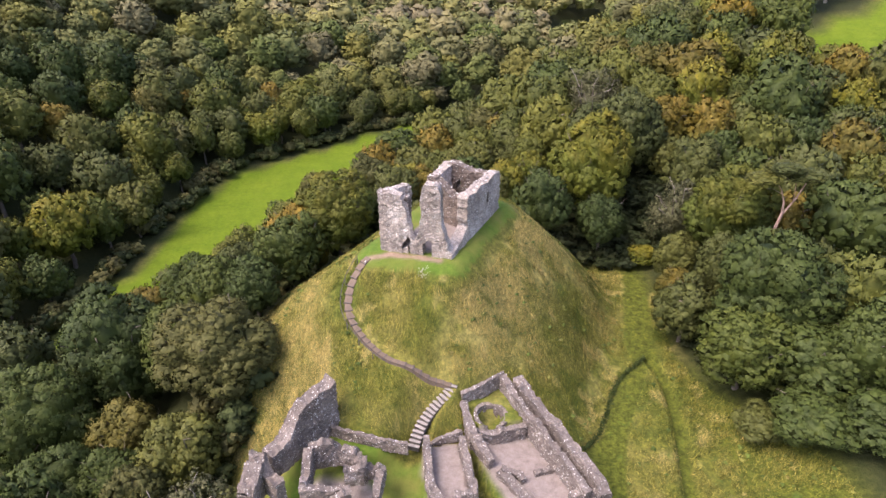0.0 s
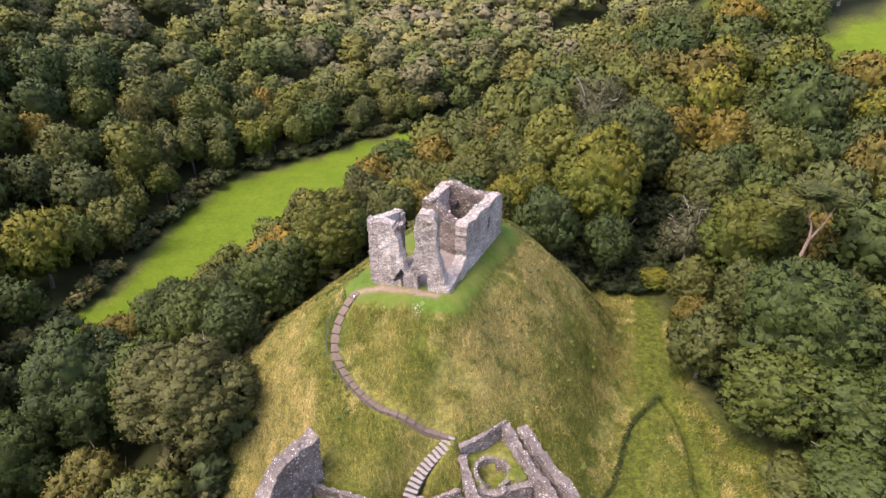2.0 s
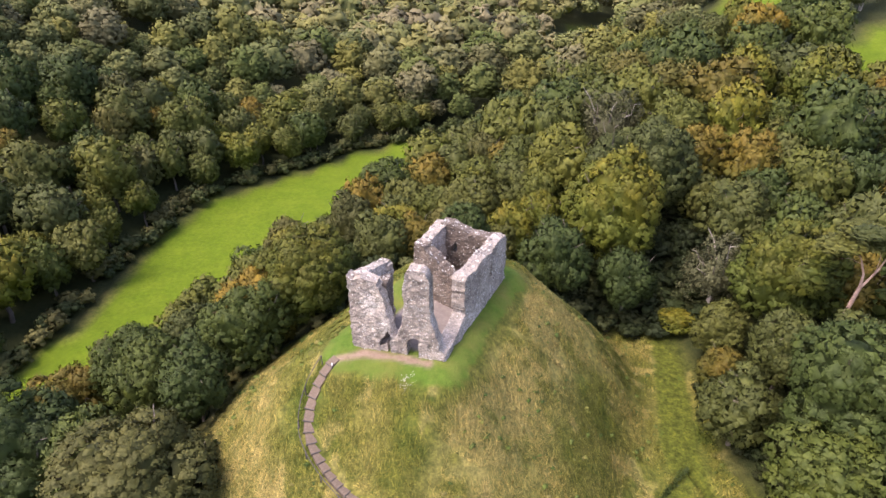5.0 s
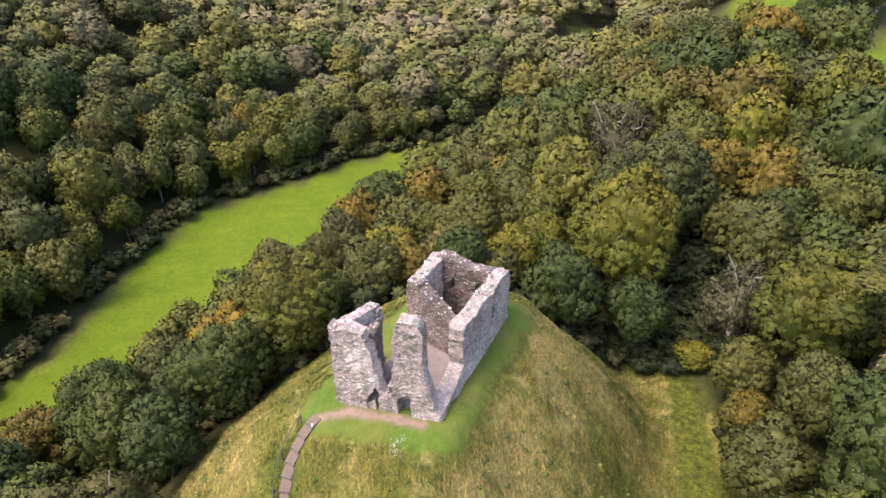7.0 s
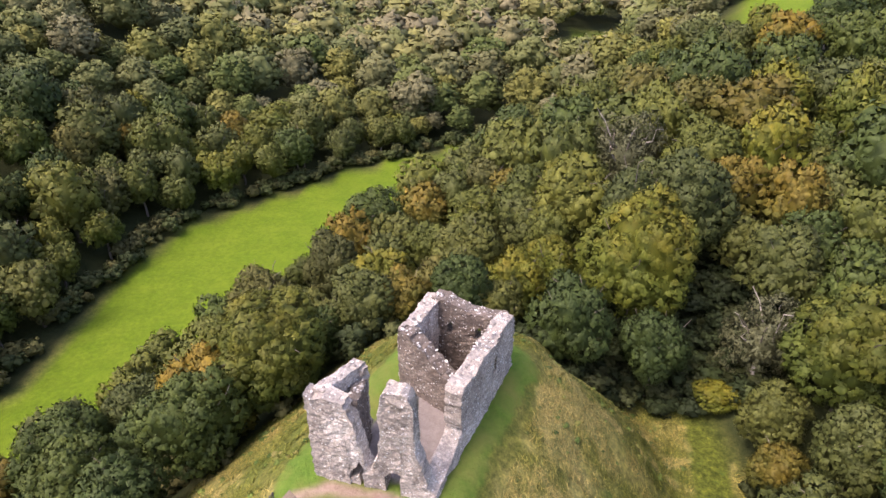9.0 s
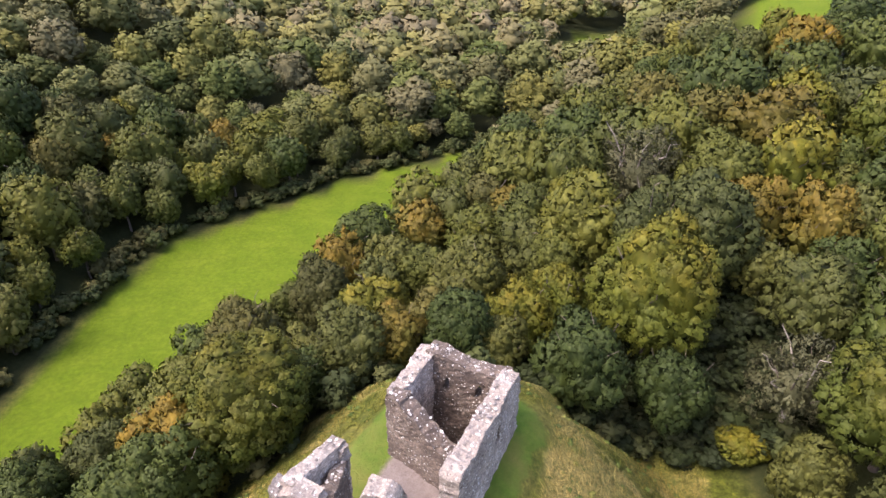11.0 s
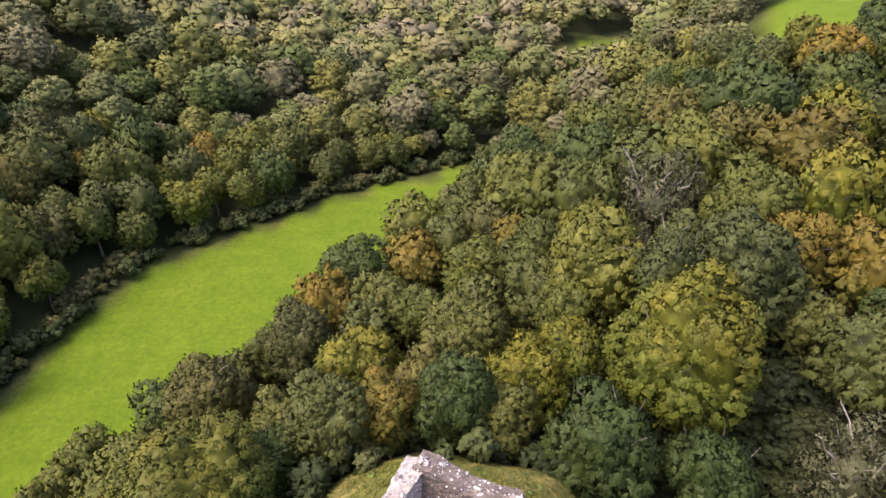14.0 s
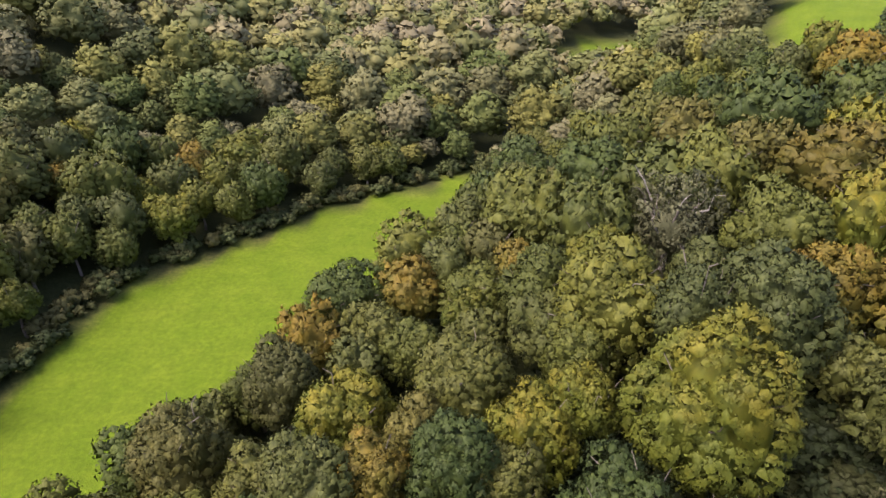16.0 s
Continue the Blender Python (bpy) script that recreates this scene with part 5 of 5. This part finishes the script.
def build_grass():
    rng = np.random.default_rng(14)
    q = rng.uniform((-24, -38), (44, 22), (340000, 2))
    x, y = q.T
    keepd = poly_dist(x, y, KEEP)
    ok = (poly_dist(x, y, OPEN_GROUND) < 1.5) & (keepd > 2.6 + 1.2 * vnoise(x / 1.7, y / 1.7, 22))
    for area in (YARD, CELL, HALL):
        ok &= poly_dist(x, y, area) > 0.5
    ok &= (line_dist(x, y, TRACK)[0] > 2.2) & (poly_dist(x, y, LAWN) > 0.1)
    ok &= line_dist(x, y, RUT)[0] > 0.7
    ok &= line_dist(x, y, UPPER)[0] > 0.75
    ok &= line_dist(x, y, LOWER)[0] > 0.9
    ok &= (line_dist(x, y, BANK_SHADOW + [(14.0, -40.0)])[1] < 0) | (x < 14) | (y > -4) | (rng.random(len(x)) < 0.45)
    ok &= vnoise(x / 1.1, y / 1.1, 71) * 0.5 + vnoise(x / 4.5, y / 4.5, 72) * 0.3 + 0.2 * rng.random(len(x)) > 0.40
    x, y = x[ok], y[ok]
    z = height(x, y)
    n = len(x)
    V = np.empty((n, 2, 3, 3))
    tall = rng.uniform(0.12, 0.34, n) * (0.6 + 0.8 * vnoise(x / 3, y / 3, 73))
    gx, gy = (height(x + 0.4, y) - height(x - 0.4, y)) / 0.8, (height(x, y + 0.4) - height(x, y - 0.4)) / 0.8
    for b in range(2):
        an = rng.uniform(0, 6.28, n)
        w = rng.uniform(0.028, 0.062, n)
        lean = rng.uniform(1.0, 1.9, n) * tall
        ux, uy = np.cos(an), np.sin(an)
        V[:, b, 0] = np.stack([x - uy * w, y + ux * w, z - 0.03], 1)
        V[:, b, 1] = np.stack([x + uy * w, y - ux * w, z - 0.03], 1)
        V[:, b, 2] = np.stack([x + ux * lean, y + uy * lean, z + tall + (ux * gx + uy * gy) * lean], 1)
    up = np.stack([-gx, -gy, np.ones(n)], 1)[:, None] + np.repeat(rng.normal(0, 0.42, (n, 2, 3)), 3, axis=1)
    me = quads_mesh("long_grass", V.reshape(-1, 3), np.arange(n * 6).reshape(-1, 3), GRASS, unit(up).reshape(-1, 3))
    at = me.attributes.new("dry", "FLOAT", "POINT")
    at.data.foreach_set("value", np.repeat(dryness(x, y), 6).astype(np.float32))
    tagged(new("long_grass", me), "long straw-tipped grass over the mound's slopes", "grass", kind="stuff")
    # weeds and brambles in the grass
    base = [crown_arrays(rng, 0, 10, 7, 0.24, 0.6, False) for i in range(3)]
    pick = rng.choice(n, 1500, replace=False)
    keep = vnoise(x[pick] / 5, y[pick] / 5, 75) > 0.38
    P = np.column_stack([x[pick], y[pick], 0.10 + 0.34 * rng.random(len(pick)) ** 2.5])[keep]
    crowd("weeds", "clumps of green weeds and bramble in the rough grass", "weeds", P, base, [(0.050, 0.078, 0.014), (0.060, 0.088, 0.016), (0.085, 0.115, 0.02), (0.10, 0.13, 0.024), (0.075, 0.10, 0.02), (0.16, 0.16, 0.034), (0.19, 0.165, 0.05)], rng, (0.5, 0.9), 0.0)


build_grass()


# ---- small things ----
def stone_mesh(rng):
    bm = bmesh.new()
    bmesh.ops.create_icosphere(bm, subdivisions=1, radius=1)
    for v in bm.verts:
        v.co *= 1 + 0.25 * rng.standard_normal()
        v.co.z *= 0.6
    me = bpy.data.meshes.new("stone")
    bm.to_mesh(me)
    bm.free()
    return me


def build_small_things():
    rng = np.random.default_rng(21)
    stones = []
    for k in range(5):
        me = stone_mesh(rng)
        me.materials.append(PALE_STONE)
        stones.append(me)
    crest = []
    for k in range(5):
        me = stone_mesh(rng)
        me.materials.append(CREST_STONE)
        crest.append(me)
    heap = thing("rubble_heap", "scatter of pale fallen stones in the turf before the doorway", "stones")
    for k in range(60):
        x, y = -2.3 + rng.normal(0, 0.42), -8.2 + rng.normal(0, 0.4)
        st = part("stone", stones[k % 5], None, heap)
        st.location = (x, y, ground(x, y) + 0.03)
        s = rng.uniform(0.02, 0.055)
        st.scale = (s, s, s)
        st.rotation_euler = (0, 0, rng.uniform(0, 6))
    # loose stones along the broken wall tops of the keep
    for parent, pts, thick, top in CRESTS:
        if not parent.name.startswith("castle_keep"):
            continue
        total = sum(math.dist(a, b) for a, b in zip(pts, pts[1:]))
        for k in range(int(total * 6)):
            s = rng.uniform(0.1, total - 0.1)
            h = float(profile(top, s))
            if h < 2.7 or abs(float(profile(top, s + 0.2)) - h) > 0.35:
                continue
            u = rng.uniform(-0.42, 0.42) * thick
            a, b = Vector(pts[0]), Vector(pts[-1])
            d = (b - a).normalized()
            p = a + d * s + Vector((-d.y, d.x)) * u
            st = part("stone", crest[k % 5], None, parent)
            st.location = (p.x, p.y, h + 0.06)
            w = rng.uniform(0.06, 0.14)
            st.scale = (w * rng.uniform(0.8, 1.5), w, w * 0.8)
            st.rotation_euler = (rng.uniform(-0.3, 0.3), rng.uniform(-0.3, 0.3), rng.uniform(0, 6))
    # marker posts at the two ends of the steps
    for x, y in ((-8.9, -6.4), (-1.9, -23.5)):
        post = thing("marker_post", "short white-painted wooden marker post", "post", (x, y, ground(x, y)))
        bm = bmesh.new()
        box(bm, pose(0, 0, 0.15), 0.1, 0.1, 0.45, 0.012)
        part("shaft", bm, WHITE, post)
        bm = bmesh.new()
        box(bm, pose(0, 0, 0.39), 0.13, 0.13, 0.04, 0.01)
        part("cap", bm, WHITE, post)
    # handrail on the outer side of the steps
    rail = thing("handrail", "thin grey timber handrail beside the mound steps", "handrail")
    line = along_line(UPPER, 0.25)
    side = [(x + 0.85 * math.sin(h), y - 0.85 * math.cos(h)) for x, y, h in line]
    pts = [Vector((x, y, ground(x, y) + 0.95)) for x, y in side[4:52]]
    bm = bmesh.new()
    rings = []
    for k, p in enumerate(pts):
        d = (pts[min(k + 1, len(pts) - 1)] - pts[max(k - 1, 0)]).normalized()
        u = d.cross(Vector((0, 0, 1))).normalized()
        w = u.cross(d)
        rings.append([bm.verts.new(p + (u * math.cos(a) + w * math.sin(a)) * 0.04) for a in (0, 1.05, 2.1, 3.14, 4.19, 5.24)])
    for a, b in zip(rings, rings[1:]):
        for k in range(6):
            bm.faces.new((a[k], a[(k + 1) % 6], b[(k + 1) % 6], b[k]))
    part("rail", bm, SLEEPER, rail)
    bm = bmesh.new()
    box(bm, pose(0, 0, 0.4), 0.09, 0.09, 1.15, 0.01)
    post_me = bpy.data.meshes.new("post")
    bm.to_mesh(post_me)
    bm.free()
    post_me.materials.append(SLEEPER)
    for p in pts[::8]:
        ob = part("post", post_me, None, rail)
        ob.location = (p.x, p.y, p.z - 0.95)


def plain_material(name, dark, light, scale=5.0):
    m, n, l, p = material(name)
    t = tex_noise(n, l, scale, 5, 0.7)
    l.new(ramp(n, l, t.outputs[0], (0.3, dark), (0.7, light)), p.inputs["Base Color"])
    p.inputs["Roughness"].default_value = 0.9
    return m


PALE_STONE = plain_material("pale_fallen_stone", (0.30, 0.28, 0.25), (0.50, 0.48, 0.43))
CREST_STONE, cn, cl, cp = material("lichened_stone")
ci = cn.new("ShaderNodeObjectInfo")
cl.new(ramp(cn, cl, ci.outputs["Random"], (0.0, (0.13, 0.112, 0.10)), (0.6, (0.27, 0.24, 0.22)), (0.85, (0.58, 0.55, 0.51))), cp.inputs["Base Color"])
cp.inputs["Roughness"].default_value = 0.95
WHITE = plain_material("white_paint", (0.66, 0.65, 0.62), (0.8, 0.79, 0.77))
PINE_BARK = plain_material("pink_pine_bark", (0.18, 0.11, 0.08), (0.36, 0.25, 0.19), 2.0)
build_small_things()


def build_bank_shadow():
    """A strip of dark leaves for the shadow of the low clipped bank that parts the rough slope from the mown track."""
    rng = np.random.default_rng(17)
    line = along_line(BANK_SHADOW, 0.22)
    V, T, n0 = [], [], 0
    for x, y, h in line:
        z = ground(x, y)
        for k in range(26):
            p = np.array([x + rng.normal(0, 0.16), y + rng.normal(0, 0.16), z + rng.uniform(0, 0.4)])
            d1, d2 = rng.normal(0, 0.12, 3), rng.normal(0, 0.12, 3)
            V.append(np.stack([p, p + d1, p + d2]))
            T.append((n0, n0 + 1, n0 + 2))
            n0 += 3
    hedge = thing("bank_shadow_strip", "strip of dark leaves for the bank's shadow along the foot of the mound", "hedge")
    part("leaves", quads_mesh("leaves", np.concatenate(V), np.array(T), LEAF["green"]), None, hedge)


build_bank_shadow()


def build_pine():
    """A tall pine with a bare forked pink trunk under a flat crown."""
    x, y = 44.5, 5.2
    z = ground(x, y)
    pine = thing("pine_tree", "tall pine with a bare forked pinkish trunk and flat dark crown", "tree", (x, y, z))
    bm = bmesh.new()

    def limb(pts):
        rings = []
        for p, r in pts:
            rings.append([bm.verts.new((p[0] + r * math.cos(k * 0.785), p[1] + r * math.sin(k * 0.785), p[2])) for k in range(8)])
        for a, b in zip(rings, rings[1:]):
            for k in range(8):
                bm.faces.new((a[k], a[(k + 1) % 8], b[(k + 1) % 8], b[k]))

    top = 17.2
    limb([((-1.2, 0, -0.5), 0.260), ((-0.8, 0, top * 0.4), 0.223), ((0, 0, top * 0.72), 0.186)])
    limb([((0, 0, top * 0.70), 0.161), ((-0.2, 0, top * 0.80), 0.124), ((-0.9, 0.2, top * 0.90), 0.081), ((-1.6, 0.4, top * 0.95), 0.043)])
    limb([((0, 0, top * 0.70), 0.149), ((1.3, 0.2, top * 0.82), 0.112), ((2.2, 0.4, top * 0.95), 0.062)])
    limb([((-0.5, 0.1, top * 0.86), 0.062), ((-2.2, 0, top * 0.91), 0.037), ((-3.2, 0.2, top * 0.9), 0.019)])
    limb([((1.0, 0.1, top * 0.79), 0.062), ((0.6, -0.4, top * 0.9), 0.037), ((0.2, -0.6, top * 0.97), 0.019)])
    part("trunk", bm, PINE_BARK, pine, "bare forked pinkish trunk")
    for dx, dy, dz, r in ((-3.0, 1.0, 0.97, 2.4), (2.6, 1.2, 0.99, 2.6), (0.0, 2.2, 1.03, 2.6), (-0.6, 0.6, 1.06, 2.0), (4.2, 2.4, 0.95, 1.8)):
        cr = part("crown", PLAIN[1], None, pine)
        cr.location = (dx, dy, top * dz)
        cr.scale = (r, r, r * 0.42)
        cr.material_slots[0].link = "OBJECT"
        cr.material_slots[0].material = LEAF["dull"]


build_pine()
